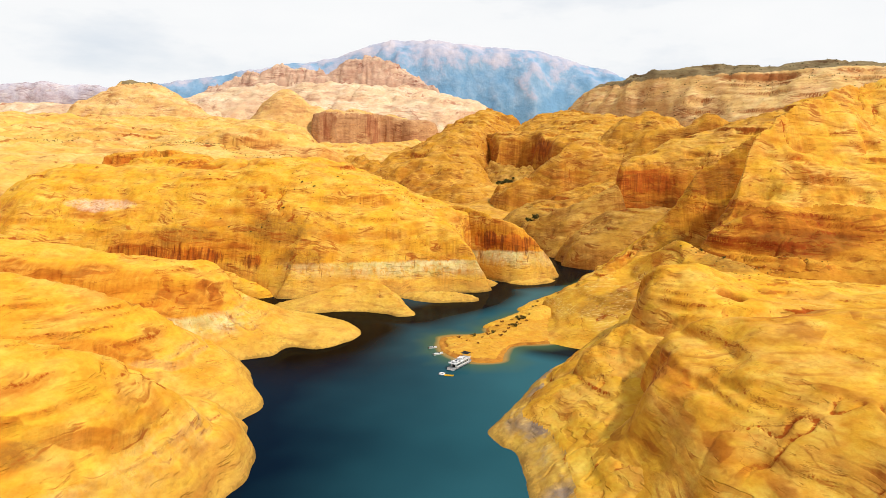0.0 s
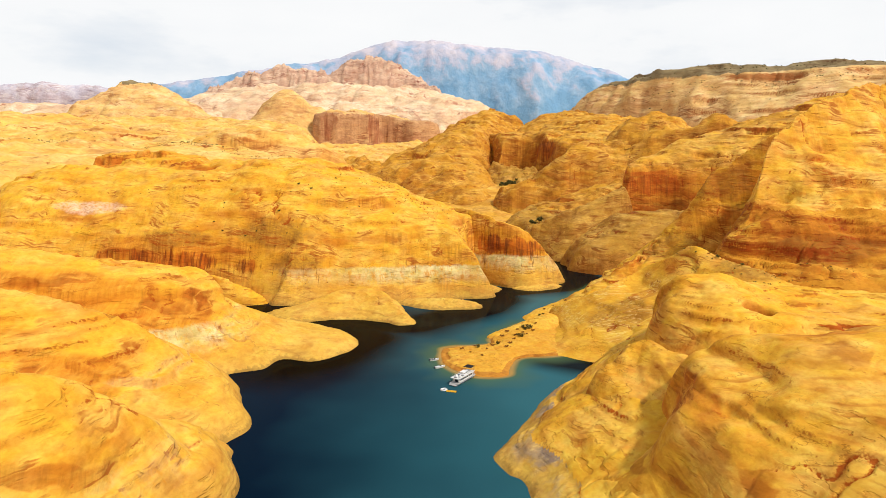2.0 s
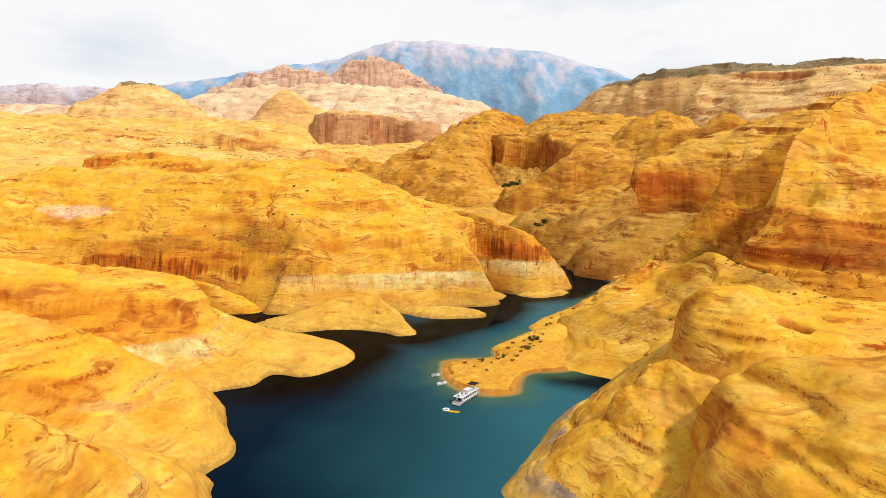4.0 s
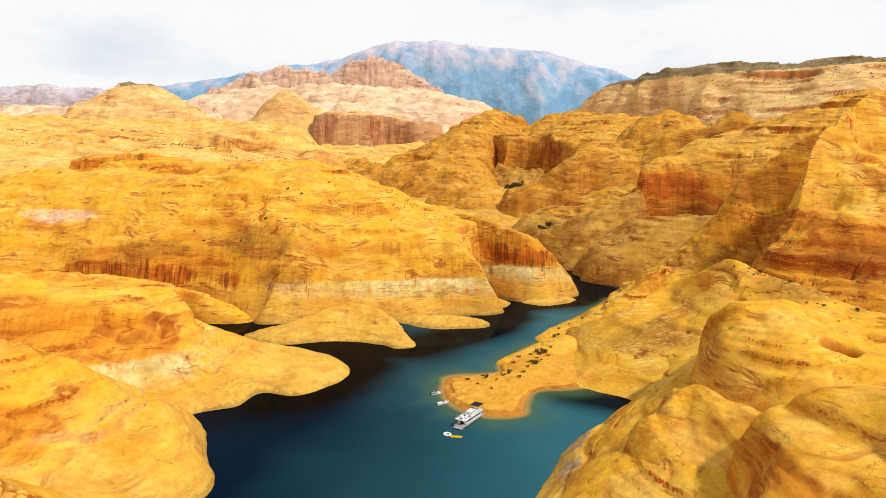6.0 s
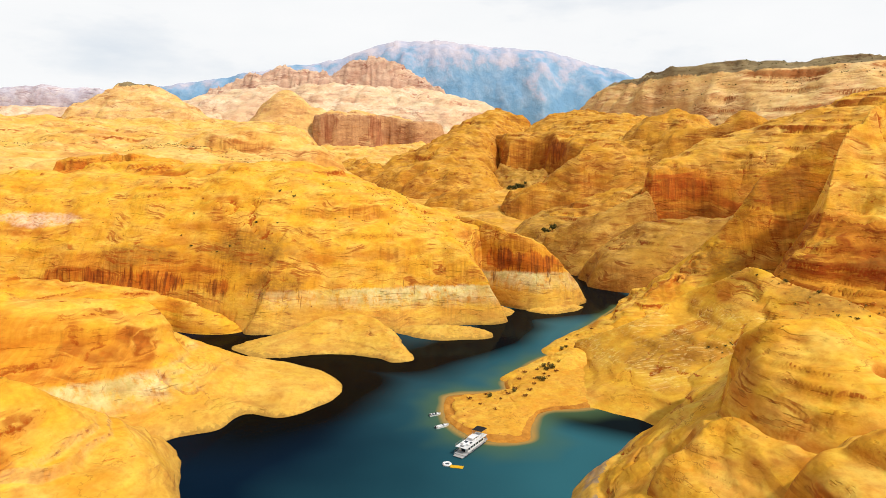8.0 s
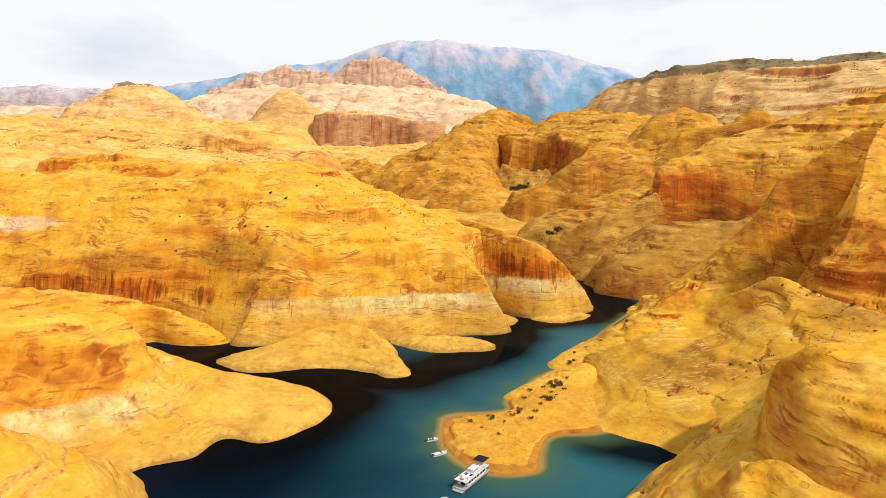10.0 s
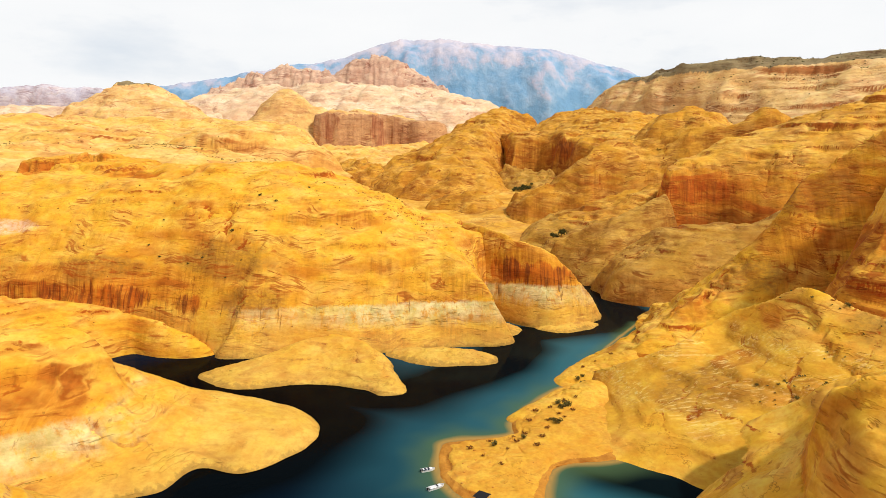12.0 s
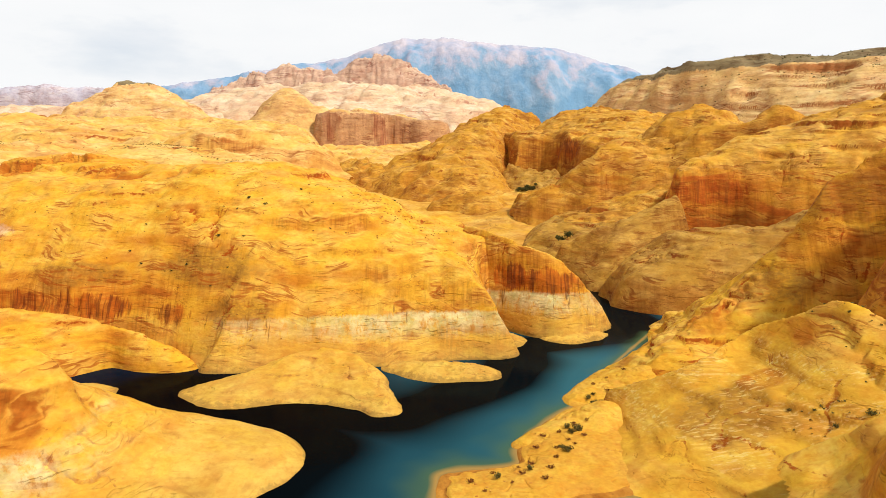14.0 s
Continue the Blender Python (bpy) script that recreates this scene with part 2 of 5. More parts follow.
GOLD, RUST, CREAM = (0.74, 0.390, 0.030), (0.53, 0.15, 0.012), (0.80, 0.50, 0.10)
rock_ring = sandstone("slickrock_with_waterline", GOLD, RUST, CREAM, 1.0, ring=0.9, varnish=0.95, east=-130, dark=0.18, cliff=0.45, pits=0.0, lam=0.0, blotch=0.6)
rock_tip = sandstone("slickrock_with_streaked_face", GOLD, RUST, CREAM, 1.0, ring=1.0, varnish=0.95, dark=0.15, cliff=0.25)
rock_white = sandstone("slickrock_with_white_band", GOLD, RUST, CREAM, 1.0, ring=0.9, varnish=0.85, dark=0.08, cliff=0.5, pits=0.08, scrub=0.1, lam=0.06, blotch=0.35)
rock_shore = sandstone("slickrock_shore", GOLD, RUST, CREAM, 1.0, ring=0.22, varnish=0.7, dark=0.06, pits=0.06, scrub=0.05, lam=0.06, blotch=0.3)
rock_scratched = sandstone("scratched_shore_rock", (0.68, 0.36, 0.032), RUST, CREAM, 1.0, ring=0.3, varnish=0.6, grey_skin=1.0, scratch=0.6)
rock_near = sandstone("slickrock", GOLD, RUST, CREAM, 1.0, varnish=0.6, dark=0.2, pits=0.4, blotch=0.4)
rock_rust = sandstone("rusty_ledged_rock", (0.60, 0.26, 0.022), (0.44, 0.11, 0.01), (0.70, 0.38, 0.05), 1.0, varnish=0.5, dark=0.45, cliff=0.6, pits=0.7, lam=0.6)
rock_swirl = sandstone("swirled_slickrock", (0.72, 0.365, 0.03), RUST, CREAM, 0.8, varnish=0.5, dark=0.22, pits=0.25, lam=0.5, blotch=0.35)
rock_ramp = sandstone("brown_gold_ramp_rock", (0.69, 0.365, 0.033), (0.50, 0.17, 0.014), (0.75, 0.45, 0.078), 1.0, varnish=0.5, dark=0.15, scratch=0.6, lam=0.15, pits=0.1, blotch=0.4)
rock_brown = sandstone("brown_slickrock", (0.46, 0.24, 0.034), (0.32, 0.10, 0.012), (0.57, 0.34, 0.08), 1.2, varnish=0.8, dark=0.6)
rock_face = sandstone("red_stained_slickrock", (0.70, 0.33, 0.03), (0.52, 0.14, 0.016), (0.76, 0.44, 0.08), 1.3, varnish=0.6, dark=0.45, cliff=0.9, pits=0.5)
rock_mid = sandstone("slickrock_far", (0.70, 0.36, 0.04), (0.47, 0.17, 0.02), (0.76, 0.48, 0.12), 1.9, varnish=0.8)
rock_canyon = sandstone("canyon_slickrock", (0.59, 0.285, 0.028), (0.42, 0.135, 0.015), (0.70, 0.42, 0.09), 1.6, varnish=0.8, dark=0.55, pits=0.5)
rock_bright = sandstone("bright_slickrock", (0.76, 0.41, 0.04), RUST, (0.82, 0.53, 0.13), 1.2, varnish=0.35, dark=0.12, cliff=0.15, pits=0.5)
# rock_far, rock_crag to rock_mauve: distance haze put into the base colours
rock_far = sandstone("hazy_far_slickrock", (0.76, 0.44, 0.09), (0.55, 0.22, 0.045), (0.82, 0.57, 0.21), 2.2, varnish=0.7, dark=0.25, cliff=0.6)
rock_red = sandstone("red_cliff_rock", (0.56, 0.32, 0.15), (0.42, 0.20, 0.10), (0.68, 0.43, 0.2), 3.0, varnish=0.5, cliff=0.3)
rock_crag = sandstone("hazed_crag_rock", (0.62, 0.42, 0.29), (0.50, 0.30, 0.21), (0.72, 0.54, 0.40), 6.0, varnish=0.4, cliff=0.4)
rock_pale = sandstone("hazed_pink_rock", (0.74, 0.52, 0.31), (0.64, 0.40, 0.24), (0.82, 0.66, 0.48), 5.0, varnish=0.3, scrub=0.4, cliff=0.4)
rock_blush = sandstone("hazed_gold_rock", (0.74, 0.46, 0.15), (0.58, 0.30, 0.10), (0.80, 0.58, 0.30), 3.5, varnish=0.4, cliff=0.5)
rock_mauve = sandstone("hazed_mauve_rock", (0.56, 0.53, 0.60), (0.45, 0.43, 0.53), (0.70, 0.62, 0.62), 7.0, varnish=0.2, cliff=0.4)
rock_mesa = sandstone("mesa_rock", (0.70, 0.44, 0.16), (0.56, 0.29, 0.09), (0.78, 0.56, 0.28), 3.0, varnish=0.3, scrub=0.5, dark=0.2, cliff=0.5, blotch=0.3)
rock_cap = sandstone("scrubby_cap", (0.25, 0.19, 0.095), (0.19, 0.14, 0.07), (0.32, 0.25, 0.13), 3.0, varnish=0.2, scrub=0.9, cliff=0.1, blotch=0.0)
wet_sand = sandstone("wet_sand", (0.50, 0.21, 0.028), (0.40, 0.14, 0.02), (0.56, 0.26, 0.04), 0.6, varnish=0.0, scrub=0.0, dark=0.1)
sand = sandstone("orange_sand", (0.66, 0.33, 0.034), (0.58, 0.25, 0.025), (0.71, 0.40, 0.06), 0.6, varnish=0.0, scrub=0.05, dark=0.06, pits=0.1, lam=0.0, blotch=0.2, crust_shading=0.15)
sand_pale = sandstone("golden_sand", (0.70, 0.375, 0.036), (0.60, 0.27, 0.025), (0.76, 0.46, 0.08), 0.6, varnish=0.0, scrub=0.2, dark=0.06, pits=0.15, lam=0.0, blotch=0.2, crust_shading=0.15)


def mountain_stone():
    """Far mountain, its blue-grey being distance haze put into the colour: bluer lower slopes, pinkish bare rock along
    the ribs and towards the top.
    """
    m, t = material("haze_blue_mountain_stone")
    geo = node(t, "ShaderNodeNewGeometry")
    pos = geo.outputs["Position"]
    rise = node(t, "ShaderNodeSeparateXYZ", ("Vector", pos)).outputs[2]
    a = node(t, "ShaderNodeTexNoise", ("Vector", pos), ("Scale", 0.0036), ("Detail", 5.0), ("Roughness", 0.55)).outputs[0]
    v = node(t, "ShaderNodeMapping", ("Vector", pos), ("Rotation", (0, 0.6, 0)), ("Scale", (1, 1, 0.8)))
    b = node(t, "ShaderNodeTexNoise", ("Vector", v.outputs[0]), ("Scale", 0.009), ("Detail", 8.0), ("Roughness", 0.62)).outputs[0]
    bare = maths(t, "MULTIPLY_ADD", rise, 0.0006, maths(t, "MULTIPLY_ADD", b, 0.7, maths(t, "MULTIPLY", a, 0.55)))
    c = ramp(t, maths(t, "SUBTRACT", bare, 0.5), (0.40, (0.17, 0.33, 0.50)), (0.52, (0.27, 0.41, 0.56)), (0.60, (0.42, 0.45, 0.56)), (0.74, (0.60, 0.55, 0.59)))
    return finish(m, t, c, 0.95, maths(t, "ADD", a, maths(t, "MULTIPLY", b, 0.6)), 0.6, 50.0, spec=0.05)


haze_blue_stone = mountain_stone()


def lake():
    m, t = material("lake_water")
    pos = node(t, "ShaderNodeNewGeometry").outputs["Position"]
    v = node(t, "ShaderNodeMapping", ("Vector", pos), ("Scale", (1, 0.55, 1)), ("Rotation", (0, 0, 0.5)))
    a = node(t, "ShaderNodeTexNoise", ("Vector", v.outputs[0]), ("Scale", 0.55), ("Detail", 4.0), ("Roughness", 0.6)).outputs[0]
    wide = node(t, "ShaderNodeTexNoise", ("Vector", pos), ("Scale", 0.009), ("Detail", 3.0)).outputs[0]
    eastward = node(t, "ShaderNodeSeparateXYZ", ("Vector", pos)).outputs[0]
    # darker westward: the cliffs' reflection painted as a gradient
    wide = maths(t, "MULTIPLY_ADD", eastward, 0.0036, maths(t, "MULTIPLY_ADD", wide, 0.4, 0.36))
    colour = ramp(t, wide, (0.26, (0.0015, 0.009, 0.022)), (0.72, (0.026, 0.116, 0.142)))
    # the banks' dark reflection, painted into the water's colour
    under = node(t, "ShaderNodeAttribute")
    under.attribute_name = "deep_or_mirrored"
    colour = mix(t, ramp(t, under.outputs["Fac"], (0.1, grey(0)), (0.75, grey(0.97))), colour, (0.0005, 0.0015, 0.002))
    depth = node(t, "ShaderNodeAttribute")
    depth.attribute_name = "shallow"
    colour = mix(t, ramp(t, depth.outputs["Fac"], (0.08, grey(0)), (0.45, grey(0.5)), (0.8, grey(0.85))), colour, (0.075, 0.13, 0.055))
    colour = mix(t, ramp(t, depth.outputs["Fac"], (0.66, grey(0)), (0.96, grey(0.9))), colour, (0.42, 0.24, 0.06))
    return finish(m, t, colour, 0.06, a, 0.22, 0.2, ior=1.04, spec=0.5)


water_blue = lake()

# ---- land forms ----
def table_noise(seed):
    r = np.random.RandomState(seed)
    perm = r.permutation(512)
    ang = r.rand(512) * 2 * np.pi
    gx, gy = np.cos(ang), np.sin(ang)

    def at(x, y):
        """Gradient noise over a plane, about -0.7 to 0.7."""
        xi, yi = np.floor(x).astype(int), np.floor(y).astype(int)
        xf, yf = x - xi, y - yi
        u, v = xf**3 * (xf * (xf * 6 - 15) + 10), yf**3 * (yf * (yf * 6 - 15) + 10)

        def corner(dx, dy):
            h = perm[(perm[(xi + dx) % 512] + yi + dy) % 512]
            return gx[h] * (xf - dx) + gy[h] * (yf - dy)

        low = corner(0, 0) * (1 - u) + corner(1, 0) * u
        high = corner(0, 1) * (1 - u) + corner(1, 1) * u
        return low * (1 - v) + high * v

    return at


perlin = table_noise(7)


def fbm(x, y, octaves=4, fall=0.5):
    out, amp = 0 * x, 1.0
    for n in range(octaves):
        out = out + amp * perlin(x * 2**n + 17.3 * n, y * 2**n - 9.1 * n)
        amp *= fall
    return out


def smooth_line(points, closed, steps=6):
    """Points along a soft curve through the given ones."""
    p = np.array(points, float)
    n, out = len(p), []
    for i in range(n if closed else n - 1):
        a, b, c, d = (p[(i + k) % n] if closed else p[min(max(i + k, 0), n - 1)] for k in (-1, 0, 1, 2))
        for s in np.arange(steps) / steps:
            out.append(0.5 * (2 * b + (c - a) * s + (2 * a - 5 * b + 4 * c - d) * s**2 + (3 * b - a - 3 * c + d) * s**3))
    if not closed:
        out.append(p[-1])
    return np.array(out)


def distance(line, closed, x, y):
    best = np.full(x.shape, 1e18)
    for a, b in zip(line, np.roll(line, -1, 0) if closed else line[1:]):
        d = b[:2] - a[:2]
        s = np.clip(((x - a[0]) * d[0] + (y - a[1]) * d[1]) / max(d @ d, 1e-9), 0, 1)
        best = np.minimum(best, (x - a[0] - s * d[0]) ** 2 + (y - a[1] - s * d[1]) ** 2)
    return np.sqrt(best)


def within(line, x, y):
    hit = np.zeros(x.shape, bool)
    for a, b in zip(line, np.roll(line, -1, 0)):
        cross = (a[1] > y) != (b[1] > y)
        hit ^= cross & (x < (b[0] - a[0]) * (y - a[1]) / (b[1] - a[1] + 1e-12) + a[0])
    return hit


def soft(a, b, v):
    s = np.clip((v - a) / (b - a), 0, 1)
    return s * s * (3 - 2 * s)


def stepped(z, fold, period, strength, reach, x, y, seed, lift):
    """Beds of the rock, of uneven thickness: treads and steep risers, each bed standing out along some stretches only.
    Gives the height and where the risers are."""
    u = (z + fold) / period
    q = u + 0.42 * np.sin(1.3 * u + seed)
    rate = 1 + 0.546 * np.cos(1.3 * u + seed)
    bed = np.floor(q)
    f = q - bed
    k = strength * np.clip(0.2 + lift + 2.2 * perlin(x / reach + 5.71 * bed + seed, y / reach - 3.37 * bed), 0, 1)
    return z + period * k * (soft(0.66, 1.0, f) - f) / rate, k * np.clip(1 - np.abs(f - 0.88) / 0.12, 0, 1)


def grid_mesh(name, x, y, z, keep, mat, normals=None, fields=()):
    """A mesh of the quads of a grid whose corners are all kept, or of the quads kept."""
    ny, nx = z.shape
    quad = keep if keep.shape != z.shape else keep[:-1, :-1] & keep[1:, :-1] & keep[:-1, 1:] & keep[1:, 1:]
    r, c = np.nonzero(quad)
    base = r * nx + c
    faces = np.stack([base, base + 1, base + nx + 1, base + nx], 1)
    used, faces = np.unique(faces, return_inverse=True)
    faces = faces.reshape(-1, 4)
    co = np.stack([x.ravel(), y.ravel(), z.ravel()], 1)[used]
    mesh = bpy.data.meshes.new(name)
    mesh.vertices.add(len(co))
    mesh.vertices.foreach_set("co", co.ravel().astype(np.float32))
    mesh.loops.add(faces.size)
    mesh.loops.foreach_set("vertex_index", faces.ravel().astype(np.int32))
    mesh.polygons.add(len(faces))
    mesh.polygons.foreach_set("loop_start", np.arange(0, faces.size, 4, dtype=np.int32))
    mesh.polygons.foreach_set("use_smooth", np.ones(len(faces), bool))
    mesh.update(calc_edges=True)
    mesh.materials.append(mat)
    for word, value in fields:
        mesh.attributes.new(word, "FLOAT", "POINT").data.foreach_set("value", value.ravel()[used].astype(np.float32))
    if normals is not None:
        mesh.normals_split_custom_set_from_vertices(normals.reshape(-1, 3)[used])
    return mesh


LAND = []  # (outline box, height function) of every form, to rest things on


def part(name, mesh, parent, label=""):
    ob = new(name, mesh)
    ob.parent = parent
    return tagged(ob, label)


def land(name, label, category, outline, spine, mat, round_=2.6, foot=1.0, base=-5.0, cell=1.5, lump=3.0, lump_size=40.0, ledge=(5.0, 0.6),
         rough=0.8, seed=0.0, ribs=(0.0, 30.0), cuts=(), scarps=(), split=(), marks=()):
    """A rock form: it rises from its outline to the crest line `spine` (x, y, z). round_: how full the flanks are;
    foot: under 1 for a cliff
    at the foot. ribs: height and spacing of ridges that run down the flanks. cuts: hollows (x, y, radius x, radius y,
    depth).
    scarps: (drop, reach, line) of cliffs along a line. split: (height, low part, its label, high part, its label, its
    material).
    marks: stains and patches of painted shade (kind, x, y, z, radius x, radius y, radius z)."""
    edge, crest = smooth_line(outline, True), smooth_line(spine, False, 8)
    along = np.r_[0, np.cumsum(np.linalg.norm(np.diff(crest[:, :2], axis=0), axis=1))]

    def core(x, y):
        w = (0.10 if base < 5 else 0.2) * lump_size
        wx = x + w * fbm(x / lump_size + 5 + seed, y / lump_size + 3, 3)
        wy = y + w * fbm(x / lump_size - 8, y / lump_size + 11 + seed, 3)
        d_out = distance(edge, True, wx, wy)
        inside = within(edge, wx, wy)
        d_in = distance(crest, False, wx, wy)
        weight, top, run = 0, 0, 0
        for q, u in zip(crest, along):
            k = 1 / ((wx - q[0]) ** 2 + (wy - q[1]) ** 2 + 1.0) ** 1.5
            weight, top, run = weight + k, top + k * q[2], run + k * u
        top, run = top / weight, run / weight
        s = d_out / (d_out + d_in + 1e-6)
        z = base + (top - base) * (1 - (1 - s**foot) ** round_)
        calm = np.clip(d_out / (0.35 * lump_size), 0, 1)
        bump = np.abs(perlin(x / lump_size + seed, y / lump_size)) + 0.5 * np.abs(perlin(x / lump_size * 2.1 + 40, y / lump_size * 2.1 + seed))
        bump = bump + 0.28 * np.abs(perlin(x / lump_size * 4.3 - 9, y / lump_size * 4.3 + 2 * seed))
        z = z + 1.7 * lump * calm * (2.0 * bump - 0.66)
        if ribs[0]:
            side = np.sign((wx - crest[0][0]) * (crest[-1][1] - crest[0][1]) - (wy - crest[0][1]) * (crest[-1][0] - crest[0][0]))
            n = np.abs(perlin(run / ribs[1] + seed, 1.3 * s + 7 * side)) + 0.4 * np.abs(perlin(2.3 * run / ribs[1], 2 * s + 3 * side + seed))
            z = z + ribs[0] * 4 * s * (1 - s) * (2.2 * n - 0.6)
        for cx, cy, rx, ry, deep_or_mirrored in cuts:
            z = z - deep_or_mirrored * np.exp(-((((x - cx) / rx) ** 2 + ((y - cy) / ry) ** 2) ** 2))
        return z, d_out, inside, calm

    cliffs = []
    for drop, reach, points in scarps:
        bent = smooth_line(points, False, 5)
        cliffs.append((drop, reach, bent, core(bent[:, 0], bent[:, 1])[0]))

    faces = {}

    def height(x, y):
        z, d_out, inside, calm = core(x, y)
        for drop, reach, bent, lip in cliffs:
            near = distance(bent, False, x, y)
            weight, level = 0, 0
            for q, h in zip(bent, lip):
                k = 1 / ((x - q[0]) ** 2 + (y - q[1]) ** 2 + 4.0) ** 2
                weight, level = weight + k, level + k * h
            below = np.clip((level / weight + 1.2 * perlin(x / 7, y / 7) - z) / 1.0, 0, 1)
            z = z - drop * np.exp(-((near / reach) ** 1.5)) * below * (0.85 + 0.5 * perlin(x / 11 + seed, y / 11))
        fold = 0.10 * lump_size * perlin(x / (2.2 * lump_size), y / (2.2 * lump_size) + seed) + 0.04 * x
        # risers too narrow for the grid are left out
        if z.ndim == 2:
            slope = np.hypot(*np.gradient(z, cell))
        else:
            slope = np.hypot(core(x + 1, y)[0] - core(x - 1, y)[0], core(x, y + 1)[0] - core(x, y - 1)[0]) / 2
        power = np.clip(0.45 + 0.55 * ledge[1], 0, 0.95) * calm
        room = 0.34 * ledge[0] / (2.2 * cell * (slope + 0.05))
        z, high = stepped(z, fold, ledge[0], power * np.clip(room, 0, 1), 1.1 * lump_size, x, y, seed, 2 * max(0, ledge[1] - 0.8))
        z, small = stepped(z, 0.6 * fold + 0.1 * y, 0.41 * ledge[0], 0.75 * power * np.clip(0.41 * room, 0, 1), 0.7 * lump_size, x, y, seed + 31, max(0, ledge[1] - 0.8))
        z = z + rough * calm * fbm(x / (0.3 * lump_size) + seed, y / (0.3 * lump_size), 5, 0.55)
        faces["riser"] = np.maximum(high, 0.8 * small)
        crack = np.abs(perlin(x / (0.9 * lump_size) + 3 * seed, y / (0.6 * lump_size)) + 0.3 * perlin(x / 9, y / 9))
        split_open = np.clip(1 - crack / 0.04, 0, 1) * np.clip(5 * perlin(x / (1.1 * lump_size), y / (1.1 * lump_size) - seed) - 0.3, 0, 1)
        faces["riser"] = np.maximum(faces["riser"], 0.6 * calm * split_open)
        z = z - 2.4 * rough * calm * split_open
        return np.where(inside, z, base - 0.8 * d_out)

    skirt = 10.0 if base > 5 else 0.0
    lo, hi = edge.min(0) - 2 * cell - 1.3 * skirt, edge.max(0) + 2 * cell + 1.3 * skirt
    x, y = np.meshgrid(np.arange(lo[0], hi[0] + cell, cell), np.arange(lo[1], hi[1] + cell, cell))
    z = height(x, y)
    LAND.append((lo, hi, height))
    keep = z > base - 3 * cell - skirt
    fields = [("riser", faces["riser"])]
    for word in sorted({m[0] for m in marks}):
        value = 0 * z
        for _, mx, my, mz, rx, ry, rz in (m for m in marks if m[0] == word):
            value = np.maximum(value, np.exp(-((((x - mx) / rx) ** 2 + ((y - my) / ry) ** 2 + ((z - mz) / rz) ** 2) ** 2)))
        fields.append((word, value))
    if not split:
        return tagged(new(name, grid_mesh(name, x, y, z, keep, mat, None, fields)), label, category)
    whole = new(name)
    whole.location = (*np.mean(spine, 0)[:2], 0)
    whole.matrix_world = Matrix.Translation(whole.location)
    level, low, low_label, high, high_label, high_mat = split
    slope_y, slope_x = np.gradient(z, cell)
    normals = np.stack([-slope_x, -slope_y, np.ones_like(z)], -1)
    normals /= np.linalg.norm(normals, axis=-1, keepdims=True)
    even = z
    for axis in (0, 1, 0, 1):
        even = (np.roll(even, 2, axis) + np.roll(even, 1, axis) + even + np.roll(even, -1, axis) + np.roll(even, -2, axis)) / 5
    mark = even + min(0.06 * level, 5) * perlin(x / 30, y / 30) > level
    quad = keep[:-1, :-1] & keep[1:, :-1] & keep[:-1, 1:] & keep[1:, 1:]
    upper = quad & mark[:-1, :-1]
    x, y = x - whole.location[0], y - whole.location[1]
    part(low, grid_mesh(low, x, y, z, quad & ~upper, mat, normals, fields), whole, low_label)
    part(high, grid_mesh(high, x, y, z, upper, high_mat, normals, fields), whole, high_label)
    return tagged(whole, label, category)


def ground_z(x, y):
    """The height of the highest land at a place."""
    x, y = np.atleast_1d(np.asarray(x, float)), np.atleast_1d(np.asarray(y, float))
    best = ground_height(x, y)
    for lo, hi, height in LAND:
        m = (x > lo[0]) & (x < hi[0]) & (y > lo[1]) & (y < hi[1])
        if m.any():
            best[m] = np.maximum(best[m], height(x[m], y[m]))
    return best

def ground_height(x, y):
    z = -9 + 70 * soft(740, 1350, y) + 0.045 * np.maximum(y - 1350, 0)
    z = z + 60 * soft(260, 900, np.abs(x + 0.05 * y)) + 0.04 * np.maximum(np.abs(x) - 900, 0)
    z = z + 40 * soft(-60, -700, y)
    amp = soft(700, 1300, y) + soft(300, 800, np.abs(x))
    return z + amp * (14 * fbm(x / 260, y / 260, 5) + 10 * np.abs(perlin(x / 130, y / 130)))


def ground_sheet():
    a = np.concatenate([np.arange(-4900, -1200, 60.0), np.arange(-1200, 1200, 12.0), np.arange(1200, 4901, 60.0)])
    b = np.concatenate([np.arange(-900, -100, 40.0), np.arange(-100, 2600, 12.0), np.arange(2600, 4901, 60.0)])
    x, y = np.meshgrid(a, b)
    z = ground_height(x, y)
    tagged(new("ground", grid_mesh("ground", x, y, z, z > -1e9, rock_mid)), "golden rolling slickrock desert reaching the horizon", "ground", kind="structure")


ground_sheet()
SPIT = [(18, 435), (15, 418), (-11, 411), (-15, 401), (-13, 378), (-2, 360), (11, 355), (24, 359), (27, 376), (35, 391), (60, 398), (75, 430), (70, 470), (46, 478)]


